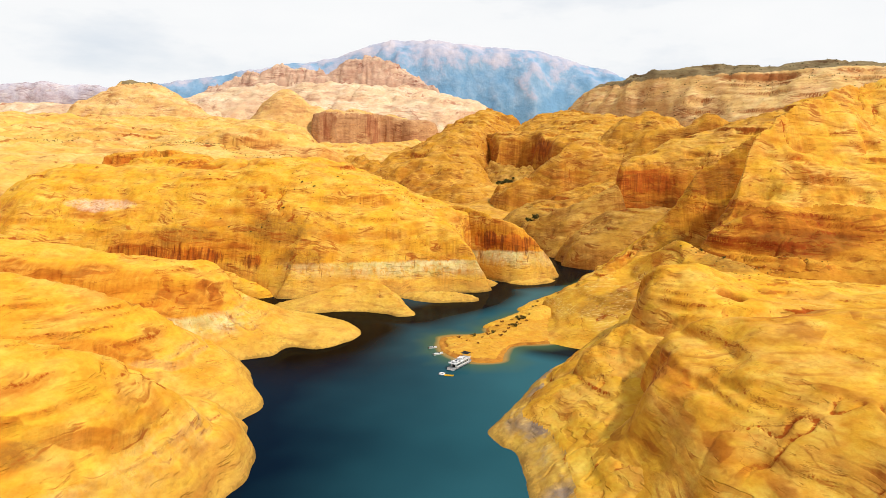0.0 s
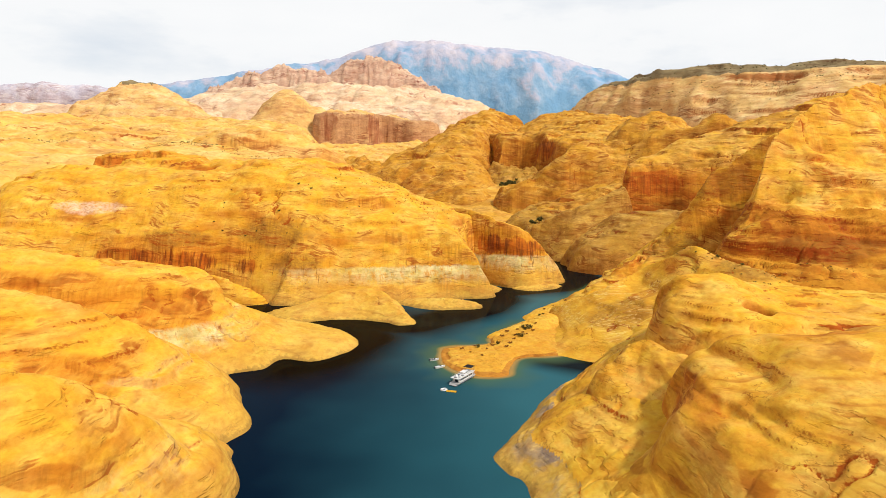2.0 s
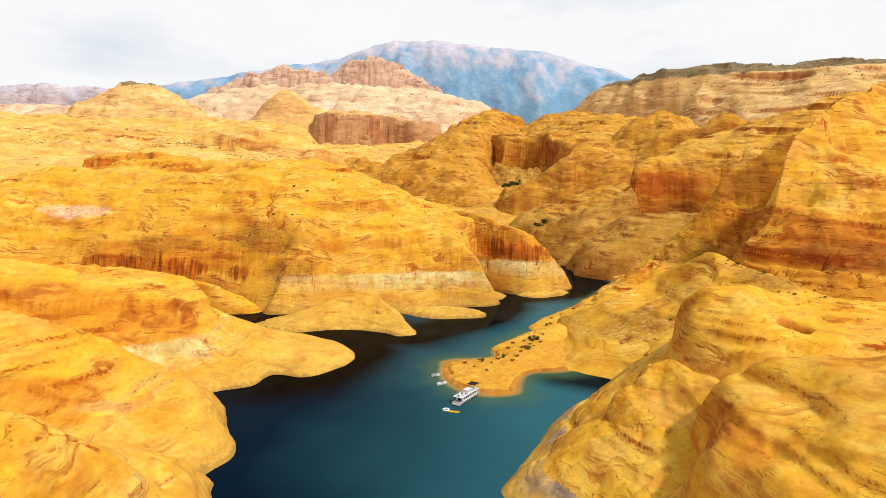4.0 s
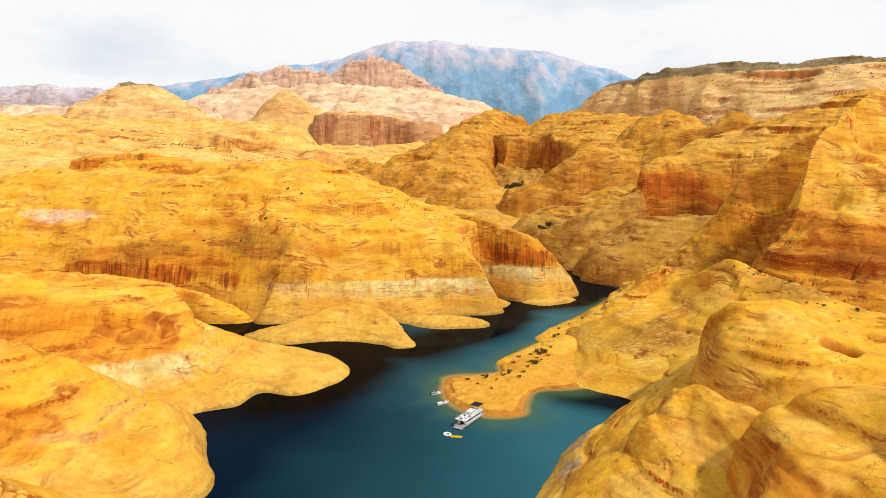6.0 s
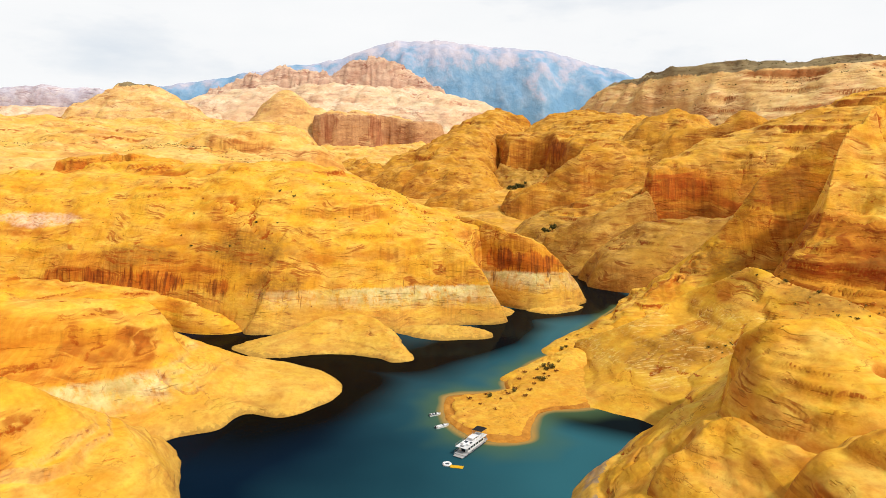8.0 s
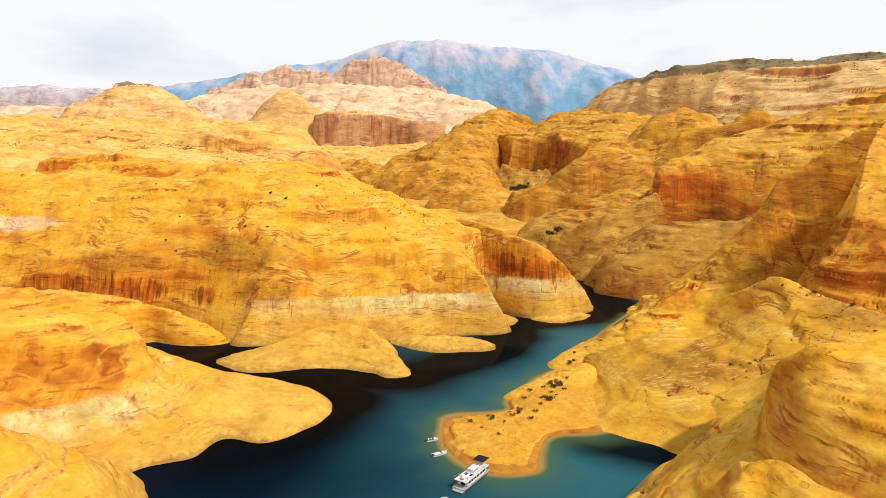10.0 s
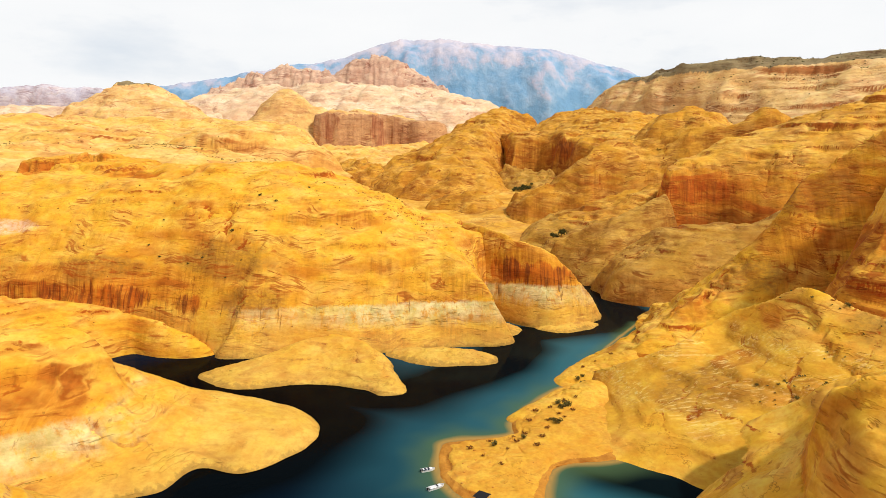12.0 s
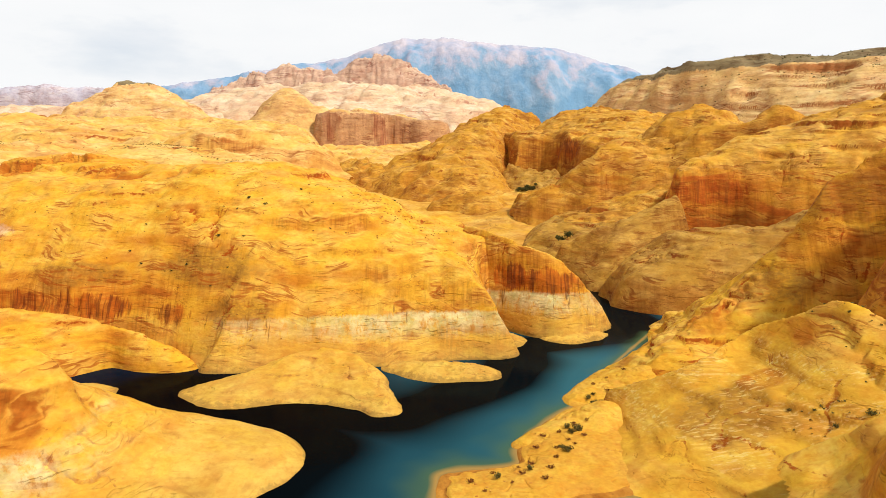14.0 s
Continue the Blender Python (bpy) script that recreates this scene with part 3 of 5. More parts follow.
def lake_sheet():
    """The water, with how shallow it is over the sand round the spit, and the banks' dark reflection to be painted in.
    """
    a = np.concatenate([np.arange(-600, -200, 20.0), np.arange(-200, -60, 3.5), np.arange(-60, 130, 1.5), np.arange(130, 601, 20.0)])
    b = np.concatenate([np.arange(-900, 150, 20.0), np.arange(150, 330, 4.0), np.arange(330, 640, 1.5), np.arange(640, 961, 8.0)])
    x, y = np.meshgrid(a, b)
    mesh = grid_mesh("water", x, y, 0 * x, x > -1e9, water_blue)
    spit = smooth_line(SPIT, True)
    east = np.array([(18, 435), (46, 479), (73, 532), (89, 562), (119, 615)], float)
    far = np.minimum(distance(spit, True, x, y), distance(east, False, x, y) * 1.8)
    far = far * (1 + 0.6 * perlin(x / 14, y / 14))
    shallow = mesh.attributes.new("shallow", "FLOAT", "POINT")
    shallow.data.foreach_set("value", np.exp(-far / 7.5).ravel().astype(np.float32))
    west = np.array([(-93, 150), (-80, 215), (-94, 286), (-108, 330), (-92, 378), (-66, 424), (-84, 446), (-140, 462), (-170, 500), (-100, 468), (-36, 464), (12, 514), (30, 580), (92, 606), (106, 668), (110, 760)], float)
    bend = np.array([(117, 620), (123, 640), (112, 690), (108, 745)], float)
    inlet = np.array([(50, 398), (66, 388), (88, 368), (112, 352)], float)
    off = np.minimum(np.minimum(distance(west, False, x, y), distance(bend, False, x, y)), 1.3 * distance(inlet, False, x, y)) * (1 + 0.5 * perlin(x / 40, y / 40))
    # belt along the banks where their reflection is painted near-black
    deep_or_mirrored = mesh.attributes.new("deep_or_mirrored", "FLOAT", "POINT")
    deep_or_mirrored.data.foreach_set("value", (soft(310, 380, y) * np.exp(-((off / 29.0) ** 2.2))).ravel().astype(np.float32))
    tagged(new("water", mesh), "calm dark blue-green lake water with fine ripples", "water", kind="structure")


lake_sheet()

TOPS = (42, "dome_flank", "bedded lower flank of the dome", "dome_top", "smooth golden dome top")
RIM = (1.3, "shore_rim", "paler wet rock rim at the water", "rock_top", "smooth golden rock")
BAND = (24, "waterline_band", "rock bleached pale by the former lake level", "upper_rock", "golden weathered slickrock")

# the middle headland, with its seep-streaked cliff and pale waterline
land("sandstone_headland", "large golden slickrock headland with pale waterline and dark seep streaks", "headland",
     [(-170, 526), (-150, 512), (-110, 522), (-57, 536), (-20, 546), (23, 553), (22, 578), (14, 622), (24, 640), (22, 690), (40, 760), (60, 830), (20, 850), (-60, 860), (-200, 900), (-380, 880), (-500, 760), (-500, 600), (-420, 515), (-340, 522), (-260, 525), (-215, 538)],
     [(-400, 670, 106), (-333, 685, 116), (-223, 655, 115), (-150, 655, 118), (-90, 645, 101), (-40, 650, 80), (-8, 650, 68), (2, 690, 62)],
     rock_ring, 2.8, base=-4, cell=1.46, lump=2.6, lump_size=55, ledge=(9, 0.16), rough=1.1, ribs=(2.0, 45),
     scarps=[(10, 14, [(-330, 544), (-291, 546), (-271, 549), (-239, 549), (-217, 548)]), (7, 12, [(-208, 545), (-168, 533), (-145, 532)]),
             (3, 14, [(-147, 540), (-111, 553), (-71, 564), (-51, 571)]),
             (4, 16, [(-131, 578), (-103, 584), (-77, 598)]), (6, 16, [(-260, 640), (-235, 630), (-215, 640)]), (7, 22, [(-360, 680), (-333, 672), (-300, 690)])],
     split=(*BAND, rock_ring),
     marks=[("seep", -288, 546, 32, 34, 16, 10), ("seep", -235, 546, 31, 30, 14, 9), ("seep", -190, 540, 29, 22, 12, 8), 
            ("stain", -240, 552, 40, 80, 18, 14), ("stain", -150, 560, 45, 40, 14, 8), ("skin", -165, 556, 54, 36, 30, 14), ("skin", -246, 550, 50, 34, 26, 9), ("skin", -140, 545, 30, 26, 20, 10), ("pale", -333, 576, 74, 36, 11, 9), ("stain", -115, 610, 86, 24, 14, 5), ("stain", -250, 635, 104, 60, 14, 7)])
land("rock_cliff", "streaked sandstone point with pale waterline sloping into the channel", "cliff",
     [(-14, 640), (14, 622), (38, 600), (60, 594), (84, 612), (99, 632), (98, 660), (86, 700), (60, 760), (20, 790), (-20, 730)],
     [(-10, 668, 69), (12, 646, 66), (34, 630, 60), (54, 624, 51), (70, 624, 38), (86, 627, 18), (98, 632, 1)],
     rock_tip, 1.35, 0.9, base=-3, cell=0.9, lump=1.0, lump_size=40, ledge=(6, 0.2), rough=0.7, seed=6,
     scarps=[(5, 9, [(14, 634), (30, 621), (46, 612), (62, 612)])], split=(*BAND, rock_tip),
     marks=[("seep", 22, 622, 38, 16, 16, 11), ("seep", 44, 612, 36, 18, 16, 11), ("seep", 66, 612, 34, 14, 14, 10), ("stain", 40, 616, 40, 36, 16, 14)])
land("rock_island", "low smooth golden rock lobe rising from the water", "rock island",
     [(-153, 483), (-135, 469), (-115, 467), (-90, 475), (-61, 471), (-48, 461), (-37, 463), (-35, 473), (-45, 498), (-60, 530), (-110, 530), (-152, 500)],
     [(-132, 488, 5), (-108, 504, 12), (-86, 514, 17), (-66, 508, 16), (-50, 484, 8)], rock_shore, 1.25, 0.95, base=-0.8, cell=0.85, lump=0.6, lump_size=25, ledge=(3, 0.4), rough=0.4, split=(*RIM, rock_shore))
land("rock_island", "small flat golden rock island below the cliff", "rock island",
     [(-55, 529), (-32, 511), (-13, 509), (13, 516), (13, 532), (-5, 545), (-48, 545)], [(-38, 528, 5), (-15, 526, 6), (2, 524, 4)], rock_shore, 1.5, 0.9, base=-0.8, cell=0.85,
     lump=0.5, lump_size=16, ledge=(2, 0.5), rough=0.4, seed=3, split=(*RIM, rock_shore))
land("rock_island", "flat rock ledge at the foot of the streaked cliff", "rock island",
     [(12, 598), (20, 575), (30, 580), (34, 596), (26, 610), (14, 614)], [(20, 600, 3.5), (25, 588, 3)], rock_shore, 1.5, 0.9, base=-0.8, cell=0.85, lump=0.3, lump_size=14, ledge=(2, 0.4), rough=0.3, seed=4)
land("rock_island", "flat rock ledge below the pale waterline cliff", "rock island",
     [(38, 606), (48, 590), (62, 584), (82, 596), (92, 614), (70, 620), (46, 618)], [(50, 604, 3.5), (66, 600, 4), (80, 608, 3)], rock_shore, 1.5, 0.9, base=-0.8, cell=0.85, lump=0.3, lump_size=14, ledge=(2, 0.4),
     rough=0.3, seed=6)
# the shore on the west side
land("rock_lobe", "smooth golden rock lobe beside a narrow inlet", "rock lobe",
     [(-160, 529), (-168, 518), (-188, 517), (-212, 525), (-222, 512), (-235, 490), (-260, 450), (-330, 400), (-420, 440), (-430, 520), (-330, 545), (-250, 549), (-185, 547)],
     [(-182, 531, 12), (-196, 532, 19), (-237, 533, 29), (-270, 524, 35), (-340, 480, 52)], rock_near, 1.8, base=-2, cell=1.1, lump=0.7, lump_size=35, ledge=(4, 0.3), rough=0.5, seed=5, split=(16, "inlet_flank", "smooth flank above the inlet", "upper_rock", "golden rock top", rock_near))
land("sandstone_headland", "golden slickrock headland with red ledge and bright white waterline", "headland",
     [(-189, 500), (-179, 484), (-161, 468), (-137, 460), (-112, 455), (-80, 446), (-64, 424), (-66, 405), (-76, 388), (-90, 377), (-108, 381), (-112, 366), (-124, 356),
      (-150, 330), (-200, 280), (-300, 260), (-420, 300), (-420, 440), (-300, 470), (-215, 500)],
     [(-88, 412, 8), (-118, 408, 14), (-140, 402, 25), (-156, 394, 50), (-172, 380, 55), (-200, 365, 61), (-260, 350, 74), (-340, 350, 86)],
     rock_white, 1.6, base=-3, cell=0.98, lump=0.8, lump_size=50, ledge=(5, 0.25), rough=0.4, seed=8, ribs=(0.8, 30),
     scarps=[(5, 11, [(-225, 335), (-200, 338), (-185, 352), (-167, 364), (-152, 380), (-146, 395)])], split=(*BAND, rock_white), marks=[("stain", -212, 336, 47, 44, 26, 15), ("stain", -182, 348, 40, 36, 24, 15), ("stain", -160, 360, 34, 28, 22, 13), ("stain", -240, 328, 52, 30, 14, 12)])
land("sandstone_dome", "golden layered slickrock dome dropping into the lake", "rock dome",
     [(-134, 353), (-115, 338), (-107, 320), (-93, 286), (-97, 271), (-110, 255), (-140, 215), (-250, 180), (-360, 220), (-360, 320), (-220, 350)],
     [(-118, 305, 18), (-135, 308, 27), (-160, 300, 47), (-190, 285, 60), (-240, 270, 74), (-300, 265, 82)],
     rock_shore, 1.6, base=-3, cell=0.85, lump=0.8, lump_size=45, ledge=(4.5, 0.35), rough=0.4, seed=13, ribs=(1.2, 26),
     scarps=[(3.5, 8, [(-170, 262), (-150, 268), (-138, 278), (-130, 290)])], split=(*BAND, rock_shore), marks=[("stain", -152, 262, 31, 40, 18, 10)])
land("sandstone_dome", "broad golden slickrock dome with curved bedding lines", "rock dome",
     [(-98, 268), (-88, 256), (-82, 240), (-78, 217), (-82, 200), (-90, 150), (-120, 80), (-240, 50), (-330, 140), (-280, 235), (-170, 255)],
     [(-95, 228, 16), (-106, 218, 34), (-119, 207, 49), (-128, 192, 58), (-150, 172, 66), (-200, 150, 74), (-260, 140, 78)],
     rock_shore, 1.75, base=-3, cell=0.73, lump=0.8, lump_size=40, ledge=(4.5, 0.3), rough=0.5, seed=21, ribs=(0.6, 26),
     scarps=[(4.0, 7, [(-140, 150), (-126, 160), (-112, 172), (-102, 186)])], split=(*BAND, rock_shore), marks=[("stain", -125, 152, 40, 24, 10, 7), ("skin", -118, 158, 38, 20, 8, 4)])
# the shore on the east side
land("sand_spit", "low orange sand spit with scattered scrub", "sand spit",
     SPIT,
     [(0, 385, 2.6), (12, 388, 3.4), (27, 402, 4.2), (38, 430, 4.6), (48, 460, 5)], wet_sand, 1.8, 0.7, base=-0.7, cell=0.3, lump=0.3, lump_size=14, ledge=(1.5, 0.2), rough=0.25, seed=2,
     split=(1.1, "wet_margin", "darker wet sand at the water", "sand_flat", "dry orange sand", sand))
land("rock_lobe", "low sandy rock ledge at the lake shore", "rock lobe",
     [(14, 435), (18, 444), (30, 456), (44, 470), (66, 478), (76, 455), (58, 436), (38, 428), (20, 429)], [(22, 438, 3), (36, 447, 5), (58, 458, 11)], sand, 1.6, 0.8, base=-0.8, cell=0.5,
     lump=0.3, lump_size=12, ledge=(1.6, 0.4), rough=0.35, seed=111, split=(1.0, "shore_rim", "darker wet rim at the water", "rock_top", "sandy golden rock", sand_pale))
land("rock_lobe", "sandy bay shore of golden rock and sand", "rock lobe",
     [(42, 483), (45, 496), (53, 510), (62, 524), (71, 535), (92, 530), (104, 508), (88, 488), (66, 478), (50, 477)], [(52, 489, 3), (66, 503, 5), (88, 508, 12)], sand, 1.6, 0.8, base=-0.8, cell=0.5,
     lump=0.3, lump_size=12, ledge=(1.6, 0.4), rough=0.35, seed=112, split=(1.0, "shore_rim", "darker wet rim at the water", "rock_top", "sandy golden rock", sand_pale))
land("slickrock_slope", "long tilted slickrock slope with fine scratch-like bedding", "rock slope",
     [(62, 494), (58, 476), (52, 444), (44, 402), (60, 388), (73, 381), (84, 370), (120, 350), (220, 322), (340, 310), (410, 380), (330, 510), (240, 535), (180, 525), (150, 512), (120, 500), (90, 494), (66, 500), (55, 500)],
     [(62, 468, 13), (80, 460, 23), (98, 456, 32), (123, 474, 39), (140, 462, 52), (152, 447, 61), (163, 430, 56), (176, 413, 52), (201, 399, 43), (260, 374, 38), (340, 352, 34)], rock_ramp, 1.2, 1.3, base=-1, cell=0.98, lump=0.35, lump_size=36, ledge=(3, 0.14),
     rough=0.28, seed=31, ribs=(0.5, 34), marks=[("skin", 98, 426, 20, 30, 22, 12), ("skin", 178, 412, 52, 34, 16, 10), ("skin", 225, 390, 42, 40, 16, 10), ("stain", 150, 455, 45, 22, 14, 8), ("stain", 195, 440, 56, 30, 16, 8), ("stain", 122, 440, 28, 16, 10, 5)], split=(40, "lower_ramp", "smooth scratched lower ramp", "upper_ramp", "brown-gold upper slope", rock_near),
     scarps=[(2.0, 5, [(105, 451), (112, 431), (126, 412), (140, 397)]), (3, 6, [(150, 440), (148, 415), (152, 396)])])
land("rock_ridge", "long bare rock spur sloping down to the channel", "rock ridge",
     [(119, 618), (108, 592), (89, 562), (71, 540), (73, 528), (58, 498), (85, 487), (115, 484), (145, 498), (175, 508), (215, 515), (300, 535), (300, 610), (210, 655), (150, 650), (124, 640)],
     [(123, 612, 3), (138, 600, 24), (155, 588, 39), (171, 576, 56), (183, 566, 75), (196, 562, 96), (207, 566, 109), (228, 562, 124), (255, 552, 144)], rock_near, 1.25, base=-2, cell=1.0, lump=1.6, lump_size=30, ledge=(6, 0.75), rough=0.8, seed=33, ribs=(2.4, 24),
     marks=[("skin", 205, 545, 100, 30, 30, 22), ("skin", 165, 540, 50, 24, 24, 14), ("stain", 165, 528, 50, 30, 12, 12), ("stain", 130, 540, 30, 16, 18, 10), ("stain", 190, 545, 72, 24, 24, 16), ("stain", 205, 556, 98, 14, 20, 14)], split=(26, "spur_foot", "smooth rock at the foot", "spur_crest", "golden jointed rock slope", rock_near),
     scarps=[(4, 6, [(150, 528), (172, 532), (196, 540)]), (3, 6, [(120, 545), (140, 548), (165, 556)])])
land("rock_apron", "low shelving rock apron with grey scratched patches", "rock slope",
     [(84, 370), (66, 354), (42, 328), (32, 309), (20, 285), (12, 270), (10, 260), (15, 247), (21, 241), (24, 220), (23, 190), (40, 120), (120, 80), (200, 150), (220, 300), (150, 370)],
     [(96, 345, 28), (86, 318, 36), (82, 292, 37), (78, 264, 33), (74, 240, 27), (72, 205, 24), (85, 150, 24)], rock_scratched, 1.45, 0.95, base=-1, cell=0.85, lump=1.0, lump_size=30, ledge=(3, 0.3), rough=0.7, seed=35, ribs=(1.0, 20), split=(9, "shore_shelf", "scratched shelf at the water", "upper_shelf", "golden bedded shelf", rock_near))
land("sandstone_dome", "rounded golden rock knob with a small round hollow", "rock dome",
     [(106, 350), (95, 334), (85, 314), (79, 296), (79, 281), (86, 264), (102, 255), (180, 250), (260, 270), (270, 330), (200, 372), (120, 372)],
     [(97, 314, 60), (101, 306, 67), (112, 301, 67), (124, 290, 59), (153, 282, 54), (200, 290, 54)], rock_near, 2.9, base=37, cell=0.85, lump=1.0, lump_size=35, ledge=(3.2, 0.55),
     # the mark in the hollow is its overhang's shade, painted red-brown
     rough=0.7, seed=37, ribs=(1.0, 24), cuts=[(117.5, 277, 5, 4, 9)], marks=[("stain", 117.5, 278, 48, 6, 5, 7)], scarps=[(2.5, 5, [(76, 312), (76, 292), (82, 273), (96, 266)]), (3, 6, [(84, 326), (90, 308), (100, 298)])], split=(52, *TOPS[1:], rock_near))
land("sandstone_dome", "low bedded rock shoulder with curved red ledges", "rock dome",
     [(50, 292), (45, 278), (45, 262), (49, 247), (56, 235), (70, 222), (100, 226), (112, 280), (98, 318), (82, 322), (66, 314)],
     [(58, 278, 33), (64, 281, 39), (72, 284, 43), (82, 274, 42), (92, 262, 42)], rock_swirl, 1.7, base=6, cell=0.61, lump=0.5, lump_size=24, ledge=(2.4, 0.5), rough=0.6, seed=39, ribs=(0.6, 18),
     marks=[("skin", 64, 246, 20, 22, 40, 8), ("stain", 86, 276, 34, 16, 20, 8)],
     split=(24, "shoulder_foot", "folded bedded foot", "shoulder_top", "rounded bedded top", rock_swirl))
land("sandstone_dome", "large rounded golden rock dome with deep folds above the water", "rock dome",
     [(84, 262), (72, 252), (66, 240), (62, 222), (60, 203), (63, 180), (72, 140), (115, 90), (230, 80), (300, 160), (260, 262), (160, 278), (95, 276)],
     [(80, 238, 49), (87, 242, 54), (101, 240, 58), (117, 227, 60), (153, 228, 64), (210, 220, 68)], rock_swirl, 2.5, base=24, cell=0.73, lump=0.8, lump_size=42, ledge=(4.4, 0.1),
     rough=0.5, seed=43, ribs=(0.8, 26),
     scarps=[(3.0, 6, [(76, 238), (77, 222), (80, 208), (85, 198), (92, 192)])], split=(*TOPS, rock_swirl),
     # the mark darkens the crease below the scarp
     marks=[("stain", 73, 222, 40, 6, 26, 9)])
land("rock_ridge", "high steep sandstone ridge with red ledges", "rock ridge",
     [(216, 545), (200, 518), (184, 494), (168, 468), (162, 446), (172, 424), (192, 406), (230, 390), (330, 354), (520, 350), (580, 520), (520, 680), (380, 700), (290, 650), (240, 590), (220, 560)],
     [(194, 468, 76), (200, 474, 96), (207, 480, 116), (216, 486, 134), (228, 492, 145), (244, 502, 154), (275, 518, 165), (311, 545, 176), (353, 560, 184), (430, 560, 190)], rock_rust, 0.95, base=38,
     cell=1.1, lump=2.0, lump_size=40, ledge=(7, 0.7), rough=1.2, seed=47, ribs=(3, 34),
     scarps=[(2, 6, [(212, 470), (232, 466), (260, 464)])],
     marks=[("stain", 198, 500, 88, 7, 26, 28), ("stain", 222, 436, 70, 30, 20, 12), ("stain", 206, 450, 84, 14, 24, 20), ("stain", 230, 430, 66, 50, 24, 16), ("skin", 225, 425, 62, 40, 16, 12)], split=(84, "ledge_wall", "red ledged lower wall", "upper_slope", "pale golden upper slope", rock_bright))
land("rock_slope", "smooth brown rock flank at the bend of the channel", "rock slope",
     [(112, 690), (110, 715), (108, 745), (130, 790), (230, 820), (330, 800), (360, 700), (250, 660), (160, 660)],
     [(140, 718, 33), (174, 738, 57), (215, 742, 62), (260, 735, 64), (300, 720, 100)], rock_brown, 2.2, base=-3, cell=1.46, lump=1.6, lump_size=50, ledge=(5, 0.7), rough=1.1, seed=53, ribs=(2, 40), split=(30, "lower_flank", "darker foot at the water", "upper_flank", "smooth brown rock", rock_brown))
land("rock_ridge", "smooth olive-brown rock fin sloping down to the channel", "rock ridge",
     [(66, 850), (84, 790), (104, 755), (135, 745), (210, 785), (224, 812), (226, 850), (205, 880), (120, 874), (78, 868)],
     [(84, 822, 36), (112, 818, 48), (140, 815, 60), (170, 816, 74), (196, 822, 84)], rock_brown, 1.5, base=-3, cell=1.59, lump=1.6, lump_size=45, ledge=(6, 0.4), rough=0.8, seed=55, ribs=(2, 30), split=(38, "lower_fin", "dark foot of the fin", "upper_fin", "smooth olive-brown crest", rock_brown))
land("rock_cliff", "red-faced sandstone cliff with a smooth rounded top", "cliff",
     [(205, 868), (210, 905), (230, 1000), (330, 1080), (520, 1090), (640, 960), (620, 820), (470, 770), (350, 815), (280, 865), (240, 872)],
     [(228, 893, 112), (258, 905, 124), (300, 925, 140), (360, 940, 158), (430, 950, 182), (520, 950, 210)], rock_face, 2.9, 0.85, base=30, cell=1.46, lump=2.5, lump_size=55, ledge=(7, 0.8), rough=1.0, seed=59,
     marks=[("stain", 260, 876, 74, 70, 24, 26), ("skin", 290, 868, 52, 70, 20, 12), ("seep", 250, 874, 84, 40, 20, 14)], split=(106, "red_face", "red stained cliff face", "rounded_top", "smooth golden top", rock_mid))
land("rock_slope", "low folded slickrock rise with a dark shallow arch", "rock slope",
     [(72, 875), (48, 950), (55, 1060), (140, 1095), (270, 1060), (280, 940), (225, 880), (140, 850)],
     [(85, 930, 36), (110, 960, 46), (140, 990, 58), (179, 1015, 70), (235, 1000, 90)], rock_brown, 1.9, base=5, cell=1.95, lump=2.5, lump_size=50, ledge=(7, 0.8), rough=1.0, seed=61, ribs=(6, 32),
     split=(44, "lower_rise", "brown folded foot", "upper_rise", "smooth golden top", rock_canyon), cuts=[(104, 925, 9, 8, 12)])
land("rock_ridge", "folded golden sandstone ridge with rounded domes along its top", "rock ridge",
     [(60, 1060), (45, 1130), (95, 1200), (150, 1290), (300, 1420), (520, 1400), (640, 1200), (620, 1060), (450, 1000), (300, 1010), (160, 1035)],
     [(93, 1110, 66), (130, 1095, 100), (169, 1085, 138), (243, 1150, 152), (292, 1190, 168), (322, 1130, 188), (345, 1080, 168), (384, 1050, 186), (430, 1060, 176)], rock_canyon, 2.2, base=30, cell=2.68, lump=4,
     lump_size=60, ledge=(10, 0.8), rough=1.3, seed=67, ribs=(6, 60), split=(120, "lower_fold", "folded lower slope", "upper_ridge", "rounded golden top", rock_canyon))
land("rock_ridge", "golden rock ridge climbing to a rounded knob", "rock ridge",
     [(-230, 1440), (-150, 1300), (-40, 1250), (50, 1270), (75, 1340), (70, 1460), (110, 1600), (230, 1900), (60, 2080), (-160, 1950), (-240, 1650)],
     [(-160, 1430, 95), (-120, 1500, 140), (-60, 1530, 176), (18, 1540, 192), (50, 1700, 215), (64, 1844, 256), (121, 1860, 240)], rock_canyon, 1.9, base=55, cell=3.0, lump=5, lump_size=65, ledge=(11, 0.8),
     rough=1.6, seed=71, ribs=(8, 70), split=(214, "ridge_body", "folded golden rock", "knob", "rounded rock knob", rock_canyon), cuts=[(-110, 1330, 24, 20, 16)])
